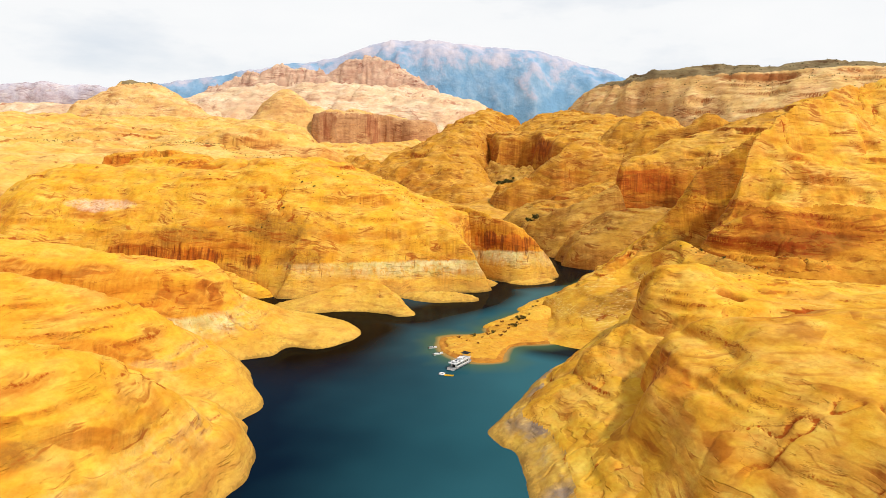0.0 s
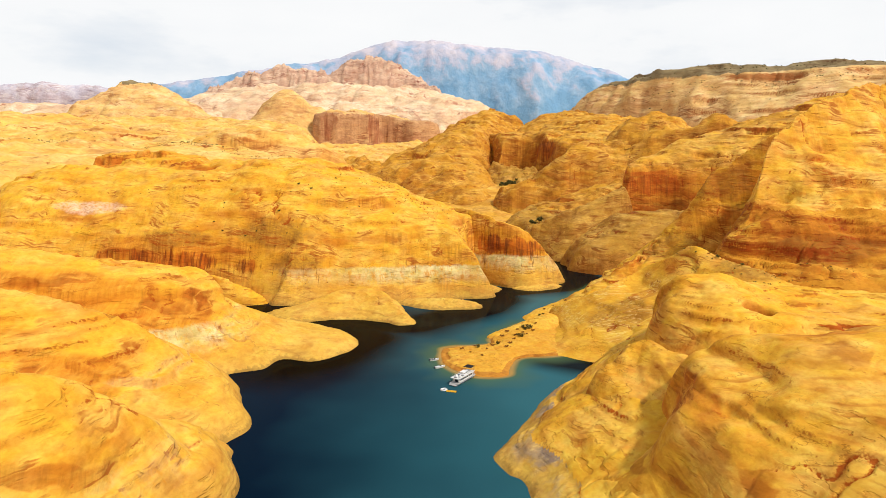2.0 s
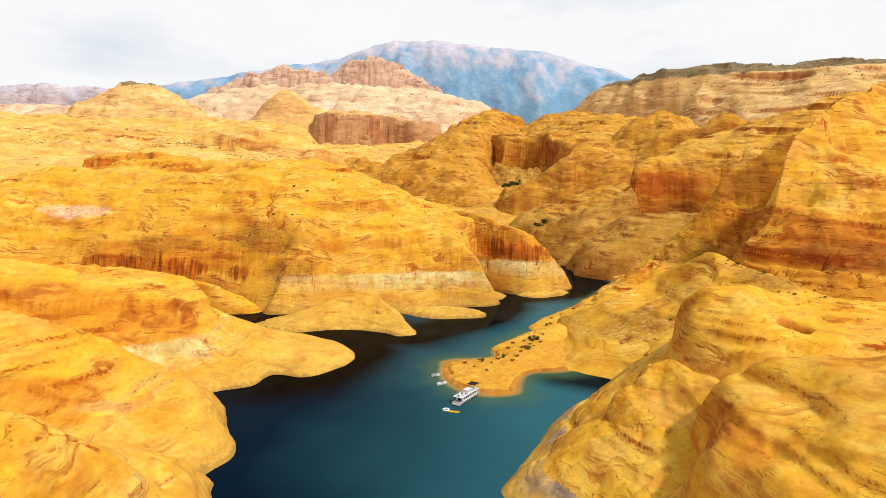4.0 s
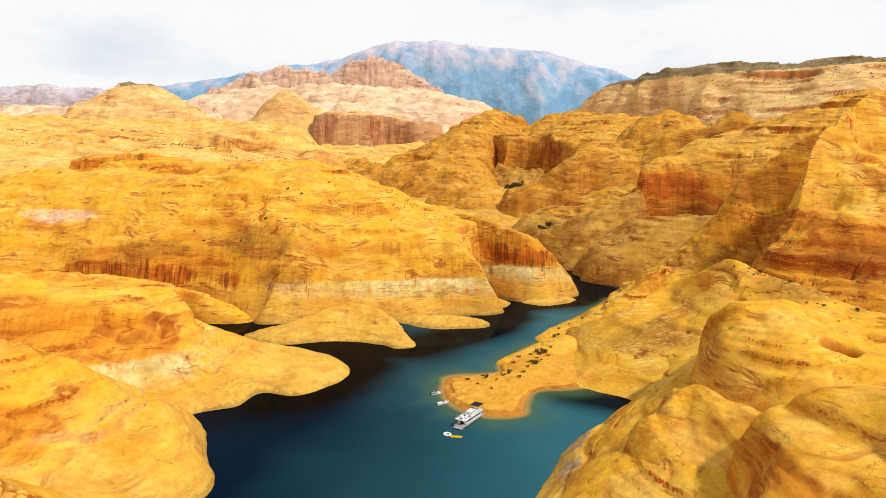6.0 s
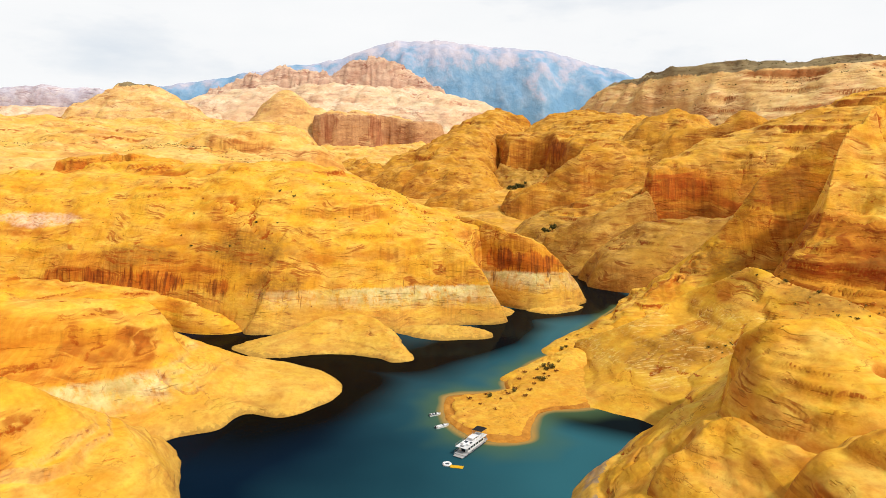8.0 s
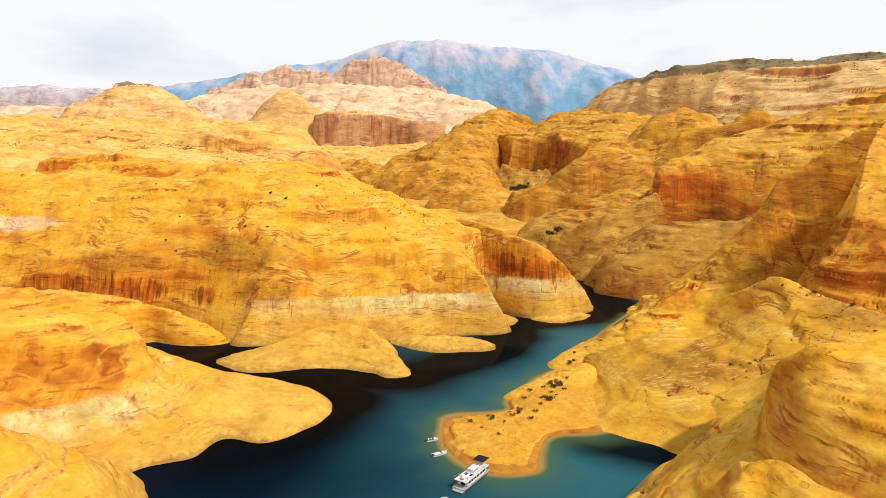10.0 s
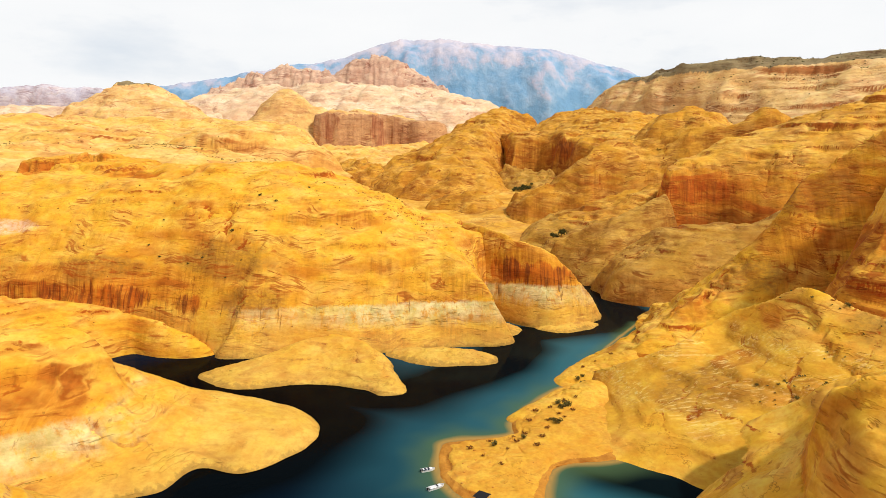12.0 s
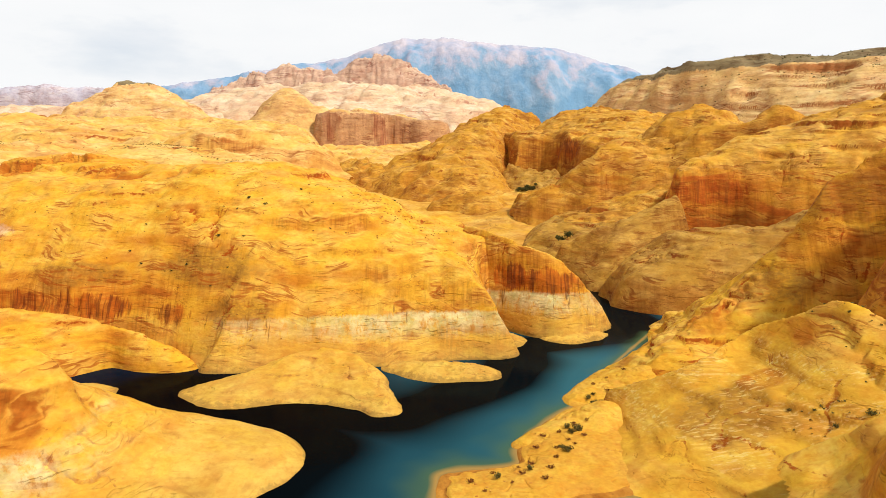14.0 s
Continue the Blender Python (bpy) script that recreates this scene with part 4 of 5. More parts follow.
land("rock_cliff", "golden rock mass with a deep streaked alcove", "cliff",
     [(62, 1440), (92, 1462), (132, 1452), (166, 1392), (186, 1290), (214, 1262), (290, 1320), (420, 1480), (520, 1750), (420, 2000), (150, 2000), (60, 1700)],
     [(60, 1560, 176), (110, 1530, 180), (165, 1510, 180), (205, 1400, 166), (218, 1320, 150), (270, 1450, 180), (330, 1650, 225), (287, 1850, 248), (353, 1800, 234), (440, 1850, 230)], rock_canyon, 3.6, 0.8, base=55, cell=2.6, lump=5,
     lump_size=65, ledge=(11, 0.6), rough=1.6, seed=72, marks=[("stain", 110, 1455, 120, 70, 50, 46), ("stain", 172, 1380, 120, 26, 60, 40), ("seep", 165, 1400, 140, 26, 60, 30)])
land("rock_slope", "shaded slope of fallen rock below the alcove", "rock slope",
     [(20, 1340), (64, 1280), (150, 1236), (196, 1290), (172, 1400), (110, 1470), (50, 1480)], [(60, 1440, 112), (105, 1420, 104), (150, 1350, 96)], rock_brown, 1.3, base=52, cell=2.6, lump=4, lump_size=40, ledge=(7, 0.6), rough=1.5, seed=75, ribs=(5, 40))
land("rock_slope", "low folded rock rise in the valley mouth", "rock slope",
     [(-340, 1520), (-250, 1400), (-150, 1370), (-110, 1400), (-130, 1560), (-230, 1780), (-330, 1880), (-400, 1800)],
     [(-310, 1780, 122), (-270, 1640, 114), (-215, 1500, 104), (-165, 1430, 92)], rock_canyon, 1.9, base=58, cell=3.17, lump=8, lump_size=48, ledge=(8, 0.5), rough=1.5, seed=77, ribs=(6, 60))
land("rock_slope", "rounded slickrock hump beside the canyon floor", "rock slope",
     [(-90, 1180), (-40, 1120), (30, 1110), (60, 1160), (50, 1240), (-20, 1270), (-90, 1250)], [(-55, 1190, 60), (-15, 1180, 72), (25, 1180, 66)], rock_canyon, 1.9, base=20, cell=2.44, lump=3, lump_size=50, ledge=(6, 0.5),
     rough=1.2, seed=78, ribs=(3, 40))
land("sandstone_dome", "rounded bedded dome standing on the ridge", "rock dome",
     [(401, 1161), (373, 1193), (321, 1205), (270, 1191), (244, 1158), (255, 1121), (298, 1098), (352, 1099), (393, 1124)], [(295, 1150, 186), (323, 1150, 201), (350, 1152, 190)], rock_canyon, 2.0, base=150, cell=2.2, lump=2.0, lump_size=36, ledge=(6, 0.5), rough=1.0, seed=91, ribs=(2, 36), split=(178, "dome_flank", "bedded lower flank of the dome", "dome_top", "smooth golden dome top", rock_canyon))
land("sandstone_dome", "small smooth golden dome on the ridge", "rock dome",
     [(475, 1157), (462, 1177), (439, 1184), (416, 1175), (404, 1155), (409, 1132), (429, 1118), (453, 1118), (472, 1134)], [(430, 1150, 187), (448, 1150, 188)], rock_canyon, 2.0, base=158, cell=2.2, lump=2.0, lump_size=36, ledge=(6, 0.5), rough=1.0, seed=92, ribs=(2, 36), split=(178, "dome_flank", "bedded lower flank of the dome", "dome_top", "smooth golden dome top", rock_canyon))
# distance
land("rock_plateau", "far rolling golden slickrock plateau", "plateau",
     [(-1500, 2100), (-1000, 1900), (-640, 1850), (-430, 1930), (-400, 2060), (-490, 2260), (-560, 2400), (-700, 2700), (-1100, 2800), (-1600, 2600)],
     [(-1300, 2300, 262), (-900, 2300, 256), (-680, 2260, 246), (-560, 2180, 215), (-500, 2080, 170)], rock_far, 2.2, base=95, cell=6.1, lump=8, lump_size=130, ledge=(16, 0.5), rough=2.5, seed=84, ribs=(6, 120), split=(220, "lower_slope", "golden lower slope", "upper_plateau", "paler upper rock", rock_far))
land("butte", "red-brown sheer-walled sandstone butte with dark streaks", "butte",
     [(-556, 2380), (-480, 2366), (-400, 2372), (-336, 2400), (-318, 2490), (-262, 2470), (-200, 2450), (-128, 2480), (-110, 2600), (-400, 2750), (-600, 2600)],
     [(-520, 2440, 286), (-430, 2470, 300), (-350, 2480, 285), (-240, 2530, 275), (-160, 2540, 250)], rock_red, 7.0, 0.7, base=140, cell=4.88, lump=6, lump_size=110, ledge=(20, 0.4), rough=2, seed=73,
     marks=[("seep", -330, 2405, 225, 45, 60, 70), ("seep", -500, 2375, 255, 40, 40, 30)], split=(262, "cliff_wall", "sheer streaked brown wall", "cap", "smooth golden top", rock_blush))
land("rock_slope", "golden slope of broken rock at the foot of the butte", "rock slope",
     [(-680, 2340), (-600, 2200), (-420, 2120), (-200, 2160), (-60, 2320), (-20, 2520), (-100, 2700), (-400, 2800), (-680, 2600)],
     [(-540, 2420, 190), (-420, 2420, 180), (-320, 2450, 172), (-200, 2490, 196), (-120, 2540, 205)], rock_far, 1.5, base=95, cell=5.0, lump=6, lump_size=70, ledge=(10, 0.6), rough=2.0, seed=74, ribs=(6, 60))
land("mesa", "broad layered mesa with a dark scrub-covered top", "mesa",
     [(250, 2400), (300, 2150), (480, 1900), (620, 1600), (760, 1450), (1000, 1400), (1500, 1500), (1700, 2000), (1400, 2500), (800, 2600)],
     [(420, 2210, 340), (515, 2060, 380), (600, 1930, 374), (718, 1878, 384), (840, 1850, 370), (935, 1750, 376), (1100, 1700, 354), (1300, 1750, 340)], rock_mesa, 1.5, base=130, cell=3.4, lump=3,
     lump_size=120, ledge=(20, 0.8), rough=1.5, seed=79, ribs=(8, 90), split=(344, "layered_slope", "banded tan and gold ledges", "cap", "dark scrub-covered top", rock_cap))
land("rock_plateau", "rolling golden slickrock plateau with low domes", "plateau",
     [(-330, 800), (-250, 950), (-235, 1200), (-280, 1500), (-420, 1900), (-900, 2050), (-1600, 1900), (-1800, 1200), (-1400, 700), (-800, 540), (-500, 560)],
     [(-330, 1100, 126), (-430, 1130, 135), (-520, 1180, 142), (-624, 1540, 196), (-820, 1480, 208), (-1100, 1480, 214), (-1300, 1700, 226)], rock_far, 2.4, base=60, cell=3.9, lump=7, lump_size=110,
     ledge=(11, 0.6), rough=2.2, seed=83, ribs=(8, 90), split=(158, "lower_slope", "rolling lower slickrock", "upper_plateau", "paler upper slickrock", rock_far))
land("sandstone_dome", "long golden dome with a dark streaked alcove in its side", "rock dome",
     [(-520, 1180), (-440, 1132), (-345, 1140), (-255, 1172), (-225, 1215), (-260, 1275), (-400, 1300), (-520, 1265)],
     [(-480, 1200, 162), (-420, 1205, 177), (-345, 1205, 168), (-275, 1215, 142)], rock_far, 2.2, base=105, cell=2.44, lump=3, lump_size=60, ledge=(8, 0.4), rough=1.2, seed=85,
     marks=[("stain", -390, 1164, 140, 60, 16, 14)], scarps=[(16, 12, [(-432, 1160), (-410, 1158), (-372, 1160), (-345, 1172)])])
land("sandstone_dome", "small golden dome with a hollow red face", "rock dome",
     [(-420, 690), (-375, 650), (-318, 652), (-275, 680), (-265, 735), (-330, 780), (-410, 750)], [(-375, 705, 122), (-340, 705, 126), (-305, 715, 121)], rock_face, 2.6, base=95, cell=1.59, lump=1.5, lump_size=35,
     ledge=(4, 0.4), rough=0.8, seed=87, marks=[("stain", -370, 684, 108, 34, 18, 12), ("stain", -305, 690, 108, 28, 16, 11)], scarps=[(15, 16, [(-400, 704), (-388, 688), (-366, 680), (-348, 690), (-344, 702)]), (14, 13, [(-330, 704), (-322, 690), (-302, 690), (-286, 706)])])
land("sandstone_dome", "low golden dome on the plateau", "rock dome",
     [(-780, 1110), (-690, 1080), (-610, 1120), (-600, 1190), (-690, 1240), (-790, 1200)], [(-730, 1160, 164), (-680, 1160, 168), (-640, 1165, 160)], rock_far, 2.2, base=125, cell=3.17, lump=3, lump_size=60,
     ledge=(8, 0.4), rough=1.2, seed=88, scarps=[(8, 14, [(-730, 1128), (-700, 1122), (-670, 1128)])])
land("sandstone_dome", "low golden dome on the plateau", "rock dome",
     [(-680, 1530), (-640, 1490), (-580, 1490), (-545, 1530), (-570, 1590), (-660, 1600)], [(-640, 1545, 204), (-600, 1545, 208), (-575, 1550, 200)], rock_far, 2.2, base=165, cell=3.66, lump=3, lump_size=60,
     ledge=(8, 0.4), rough=1.2, seed=90, scarps=[(8, 14, [(-640, 1512), (-610, 1506), (-580, 1512)])])
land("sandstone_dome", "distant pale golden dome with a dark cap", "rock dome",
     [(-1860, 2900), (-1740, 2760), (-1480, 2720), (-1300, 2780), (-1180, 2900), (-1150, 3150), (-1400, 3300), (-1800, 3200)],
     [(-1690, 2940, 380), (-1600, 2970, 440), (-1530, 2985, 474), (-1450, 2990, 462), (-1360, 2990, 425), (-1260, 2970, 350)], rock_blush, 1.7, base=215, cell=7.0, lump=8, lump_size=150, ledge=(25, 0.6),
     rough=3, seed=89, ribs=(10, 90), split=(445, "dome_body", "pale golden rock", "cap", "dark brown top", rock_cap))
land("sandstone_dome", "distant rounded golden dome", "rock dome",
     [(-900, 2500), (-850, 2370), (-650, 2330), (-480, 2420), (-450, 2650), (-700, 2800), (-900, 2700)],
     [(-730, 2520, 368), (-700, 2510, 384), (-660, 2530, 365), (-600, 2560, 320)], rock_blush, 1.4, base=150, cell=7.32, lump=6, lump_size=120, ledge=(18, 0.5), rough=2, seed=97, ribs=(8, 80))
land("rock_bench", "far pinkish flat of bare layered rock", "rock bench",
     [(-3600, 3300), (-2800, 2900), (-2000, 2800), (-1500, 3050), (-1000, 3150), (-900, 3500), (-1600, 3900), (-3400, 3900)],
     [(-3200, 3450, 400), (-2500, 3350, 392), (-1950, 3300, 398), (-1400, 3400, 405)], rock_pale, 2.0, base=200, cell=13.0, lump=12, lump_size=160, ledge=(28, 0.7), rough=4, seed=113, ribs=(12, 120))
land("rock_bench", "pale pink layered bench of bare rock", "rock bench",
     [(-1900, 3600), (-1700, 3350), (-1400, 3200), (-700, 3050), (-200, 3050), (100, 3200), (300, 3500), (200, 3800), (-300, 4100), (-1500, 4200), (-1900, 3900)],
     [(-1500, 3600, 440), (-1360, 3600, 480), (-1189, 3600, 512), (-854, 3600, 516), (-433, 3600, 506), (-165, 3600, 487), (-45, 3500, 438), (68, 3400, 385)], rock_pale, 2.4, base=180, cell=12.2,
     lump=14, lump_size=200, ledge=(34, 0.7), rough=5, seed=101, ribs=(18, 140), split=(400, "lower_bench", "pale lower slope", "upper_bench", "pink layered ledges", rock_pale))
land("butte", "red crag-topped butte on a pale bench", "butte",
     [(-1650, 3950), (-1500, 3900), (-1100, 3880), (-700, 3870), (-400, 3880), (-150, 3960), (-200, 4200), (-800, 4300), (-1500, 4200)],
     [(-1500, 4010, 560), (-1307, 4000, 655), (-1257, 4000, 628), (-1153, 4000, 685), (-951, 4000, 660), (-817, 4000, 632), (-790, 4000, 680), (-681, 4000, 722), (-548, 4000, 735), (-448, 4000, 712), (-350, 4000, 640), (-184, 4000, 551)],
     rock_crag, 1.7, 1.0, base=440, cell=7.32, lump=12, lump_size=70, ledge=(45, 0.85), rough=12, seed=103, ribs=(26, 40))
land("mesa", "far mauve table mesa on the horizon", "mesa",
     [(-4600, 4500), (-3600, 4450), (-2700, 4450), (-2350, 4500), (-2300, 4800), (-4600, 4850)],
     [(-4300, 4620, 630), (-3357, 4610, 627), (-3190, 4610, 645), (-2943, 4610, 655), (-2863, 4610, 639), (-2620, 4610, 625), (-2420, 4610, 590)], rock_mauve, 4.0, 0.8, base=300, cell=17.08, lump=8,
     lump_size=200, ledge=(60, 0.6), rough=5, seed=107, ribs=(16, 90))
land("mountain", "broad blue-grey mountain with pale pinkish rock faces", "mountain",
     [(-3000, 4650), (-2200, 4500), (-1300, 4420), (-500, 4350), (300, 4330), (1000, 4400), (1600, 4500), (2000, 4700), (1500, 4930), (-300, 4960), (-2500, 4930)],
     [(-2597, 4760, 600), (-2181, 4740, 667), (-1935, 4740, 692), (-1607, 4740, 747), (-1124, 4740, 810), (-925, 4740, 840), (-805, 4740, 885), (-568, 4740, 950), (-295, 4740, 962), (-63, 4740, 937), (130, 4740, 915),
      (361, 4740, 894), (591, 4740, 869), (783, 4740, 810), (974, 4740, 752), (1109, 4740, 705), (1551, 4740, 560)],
     haze_blue_stone, 1.7, base=250, cell=10.98, lump=10, lump_size=300, ledge=(90, -0.8), rough=5, seed=109, ribs=(18, 420))

# ---- things: loose rocks, scrub, trees ----
def pm(name, bm, mat, smooth=False):
    """A mesh from a bmesh."""
    mesh = bpy.data.meshes.new(name)
    bm.to_mesh(mesh)
    bm.free()
    mesh.materials.append(mat)
    if smooth:
        mesh.polygons.foreach_set("use_smooth", np.ones(len(mesh.polygons), bool))
    return mesh


def leafy(name, base, tips, variation=0.35):
    m, t = material(name)
    pos = node(t, "ShaderNodeNewGeometry").outputs["Position"]
    isle = node(t, "ShaderNodeNewGeometry").outputs["Random Per Island"]
    n = node(t, "ShaderNodeTexNoise", ("Vector", pos), ("Scale", 0.7), ("Detail", 3.0)).outputs[0]
    c = mix(t, isle, base, tips)
    c = mix(t, variation, c, mix(t, n, (0.1, 0.1, 0.05), (0.9, 0.9, 0.8)), "OVERLAY")
    return finish(m, t, c, 0.85, spec=0.1)


leaf_dark = leafy("dark_scrub_leaves", (0.05, 0.05, 0.014), (0.13, 0.115, 0.035))
leaf_olive = leafy("olive_scrub_leaves", (0.10, 0.085, 0.02), (0.22, 0.17, 0.05))
leaf_rust = leafy("dry_rust_scrub", (0.16, 0.05, 0.012), (0.30, 0.12, 0.03))
twig = plain("grey_brown_twigs", (0.13, 0.08, 0.04), 0.9)
rubble = sandstone("red_rubble", (0.62, 0.29, 0.04), (0.46, 0.14, 0.02), (0.68, 0.40, 0.1), 0.3, varnish=0.2)


def stick(bm, a, b, r0, r1, sides=5):
    """A tapered stick between two points, into a bmesh."""
    a, b = Vector(a), Vector(b)
    turn = (b - a).to_track_quat("Z", "Y").to_matrix().to_4x4()
    rings = []
    for p, r in ((a, r0), (b, r1)):
        rings.append([bm.verts.new(p + turn @ Vector((r * math.cos(k * math.tau / sides), r * math.sin(k * math.tau / sides), 0))) for k in range(sides)])
    for k in range(sides):
        bm.faces.new((rings[0][k], rings[0][(k + 1) % sides], rings[1][(k + 1) % sides], rings[1][k]))
    bm.faces.new(rings[1])


def leaf_card(bm, centre, size, rng):
    """One bent leaf tuft: two triangles at a random turn."""
    q = Euler((rng.uniform(0, 6.3), rng.uniform(0, 6.3), rng.uniform(0, 6.3))).to_matrix()
    v = [bm.verts.new(Vector(centre) + q @ Vector(p) * size) for p in ((-0.5, -0.35, 0), (0.5, -0.3, 0.12), (0.4, 0.45, -0.1), (-0.45, 0.35, 0.1))]
    bm.faces.new((v[0], v[1], v[2]))
    bm.faces.new((v[0], v[2], v[3]))


def shrub(name, label, category, mat, seed, height=1.6, spread=1.3, leaves=170, trunk=0.0, leaf=0.34):
    """A bush or small tree 'height' tall: stems from one foot and an uneven crown of separate leaf tufts."""
    rng = random.Random(seed)
    whole = tagged(new(name), label, category)
    stems, crown = bmesh.new(), bmesh.new()
    tips = []
    foot = Vector((0, 0, -0.3))
    fork = Vector((0, 0, trunk * height))
    if trunk:
        stick(stems, foot, fork, 0.07 * height, 0.05 * height, 7)
    for k in range(7):
        ang, lean = k * 0.9 + rng.uniform(-0.3, 0.3), rng.uniform(0.25, 1.0)
        tip = Vector((math.cos(ang) * spread * lean, math.sin(ang) * spread * lean, height * rng.uniform(0.6, 1.0)))
        mid = (fork if trunk else foot).lerp(tip, 0.55) + Vector((0, 0, 0.08 * height))
        stick(stems, fork if trunk else foot, mid, 0.035 * height, 0.022 * height)
        stick(stems, mid, tip, 0.022 * height, 0.008 * height)
        tips += [tip, tip.lerp(mid, 0.5), mid]
    for _ in range(leaves):
        c = rng.choice(tips) + Vector((rng.gauss(0, 0.24 * spread), rng.gauss(0, 0.24 * spread), rng.gauss(0, 0.14 * height)))
        c.z = max(c.z, 0.05 * height)
        leaf_card(crown, c, leaf * height * rng.uniform(0.5, 1.1), rng)
    part("trunk" if trunk else "stems", pm("stems", stems, twig), whole)
    part("crown" if trunk else "foliage", pm("foliage", crown, mat), whole)
    return whole


def place(ob, x, y, size, turn, sink=0.1, wide=1.0):
    z = float(ground_z(x, y)[0]) - sink * size
    return Matrix.Translation((x, y, z)) @ Matrix.Rotation(turn, 4, "Z") @ Matrix.Diagonal((size * wide, size * wide, size, 1))


def scatter(kind, spots, sizes, group, seed, wide=1.0):
    """Copies of a thing at spots, each with its own size and turn; the first spot takes the thing itself."""
    rng = random.Random(seed)
    tagged(kind, group=group)
    for n, (x, y) in enumerate(spots):
        m = place(kind, x, y, rng.uniform(*sizes), rng.uniform(0, 6.3), wide=wide)
        if n:
            copy_thing(kind, m)
    x, y = spots[0]
    kind.matrix_basis = place(kind, x, y, sizes[1], 0.4, wide=wide)


scatter(shrub("shrub", "olive-green desert shrub on orange sand", "shrub", leaf_olive, 1), [(36, 421), (34, 424), (56, 478), (60, 477), (58, 481), (64, 477), (55, 484), (40, 438), (43, 441), (39, 443), (58, 488), (8, 401), (20, 407)], (0.8, 1.4), "shrubs on the spit", 2)
scatter(shrub("shrub", "dry rust-brown bush on the sand spit", "shrub", leaf_rust, 3, 1.0, 1.1, 120),
        [(-2, 398), (6, 406), (13, 397), (21, 413), (25, 399), (31, 416), (40, 428), (3, 392), (17, 404), (28, 408), (10, 384), (45, 436), (66, 492), (74, 488), (32, 424), (38, 432), (28, 437), (35, 440), (42, 445), (24, 426), (48, 448), (60, 500), (68, 506), (78, 512), (16, 410)], (0.6, 1.3), "dry bushes on the spit", 4)
scatter(shrub("shrub", "olive shrub rooted in a rock gully", "shrub", leaf_olive, 5, 1.5, 1.5, 150),
        [(139, 402), (129, 405), (125, 413), (119, 419), (129, 399), (112, 500), (161, 431), (170, 416), (180, 400), (203, 393), (191, 394), (162, 462), (150, 440), (214, 391), (235, 384), (196, 398)], (0.5, 1.1),
        "shrubs in the gully", 6)
scatter(shrub("shrub", "dark shrub in a crack of the slickrock", "shrub", leaf_dark, 7, 1.2, 1.3, 110),
        [(-161, 566), (-213, 578), (-155, 583), (-150, 591), (-138, 588), (-179, 559), (-189, 559), (-152, 555), (-161, 550), (-210, 563), (-219, 567), (-145, 566), (-240, 600), (-120, 610), (-95, 585), (-60, 640)], (0.6, 1.3),
        "shrubs on the headland", 8)
# the last three trees are added to darken a hollow in the rock
scatter(shrub("tree", "dark green cottonwood in the canyon bottom", "tree", leaf_dark, 9, 6.5, 5.0, 520, trunk=0.08, leaf=0.16),
        [(-372, 1950), (-360, 1955), (-348, 1948), (-338, 1960), (76, 1290), (81, 1296), (84, 1288), (91, 1293), (68, 1288), (72, 1297), (96, 1291), (101, 1297), (87, 1301), (91, 897), (96, 900), (101, 898)], (0.6, 1.2), "trees in the canyon bottom", 10)


def boulder(label, seed, flat=0.7):
    rng = random.Random(seed)
    bm = bmesh.new()
    bmesh.ops.create_icosphere(bm, subdivisions=2, radius=1.0)
    push = [(Vector((rng.gauss(0, 1), rng.gauss(0, 1), rng.gauss(0, 1))).normalized(), rng.uniform(0.55, 0.9)) for _ in range(9)]
    for v in bm.verts:
        for n, d in push:
            far = v.co.dot(n) - d
            if far > 0:
                v.co -= n * far
        v.co += 0.06 * Vector((noise.noise(v.co * 2.3 + Vector((seed, 0, 0))), noise.noise(v.co * 2.1 + Vector((0, seed, 0))), noise.noise(v.co * 1.9)))
        v.co.z *= flat
    return tagged(new("boulder", pm("boulder", bm, rubble)), label, "boulder")


rng = random.Random(12)
talus = [(-58 + rng.gauss(0, 13), 617 + rng.gauss(0, 9)) for _ in range(34)]
scatter(boulder("fallen red sandstone block on the rock slope", 1), talus[:17], (0.4, 1.1), "fallen blocks on the headland", 13)
scatter(boulder("broken angular sandstone block on the rock slope", 5, 0.55), talus[17:], (0.4, 1.3), "fallen blocks on the headland", 14)
spots = [(-6 + rng.random() * 34, 362 + rng.random() * 38) for _ in range(26)]
scatter(boulder("small dark red stone lying on sand", 8), [p for p in spots if ground_z(*p)[0] > 0.8], (0.3, 0.7), "stones on the spit", 15)
spots = [(150 + 75 * k / 30 + rng.gauss(0, 5), 455 - 62 * (k / 30) ** 0.8 + rng.gauss(0, 5)) for k in range(0, 30, 2)]
scatter(boulder("brown sandstone rubble block in a gully", 11), spots, (0.6, 1.7), "rubble in the gully", 16)


def scrub_field(name, label, spots, mat, size, seed):
    """Low scrub that nobody could count, as one mesh of leaf tufts."""
    r = random.Random(seed)
    bm = bmesh.new()
    for (x, y), z in zip(spots, ground_z([p[0] for p in spots], [p[1] for p in spots])):
        s = size * r.uniform(0.5, 1.3)
        for _ in range(7):
            leaf_card(bm, (x + r.gauss(0, 0.35 * s), y + r.gauss(0, 0.35 * s), z + r.uniform(0.1, 0.7) * s), 0.75 * s, r)
    tagged(new(name, pm(name, bm, mat)), label, "scrub", kind="stuff")


def cloud_of(n, x, y, sx, sy, seed):
    r = random.Random(seed)
    return [(x + r.gauss(0, sx), y + r.gauss(0, sy)) for _ in range(n)]


scrub_field("desert_scrub", "low olive scrub in plateau hollow", cloud_of(260, -500, 1140, 60, 14, 1) + cloud_of(160, -330, 1060, 60, 20, 2) + cloud_of(140, -690, 1090, 60, 16, 3), leaf_olive, 1.1, 21)
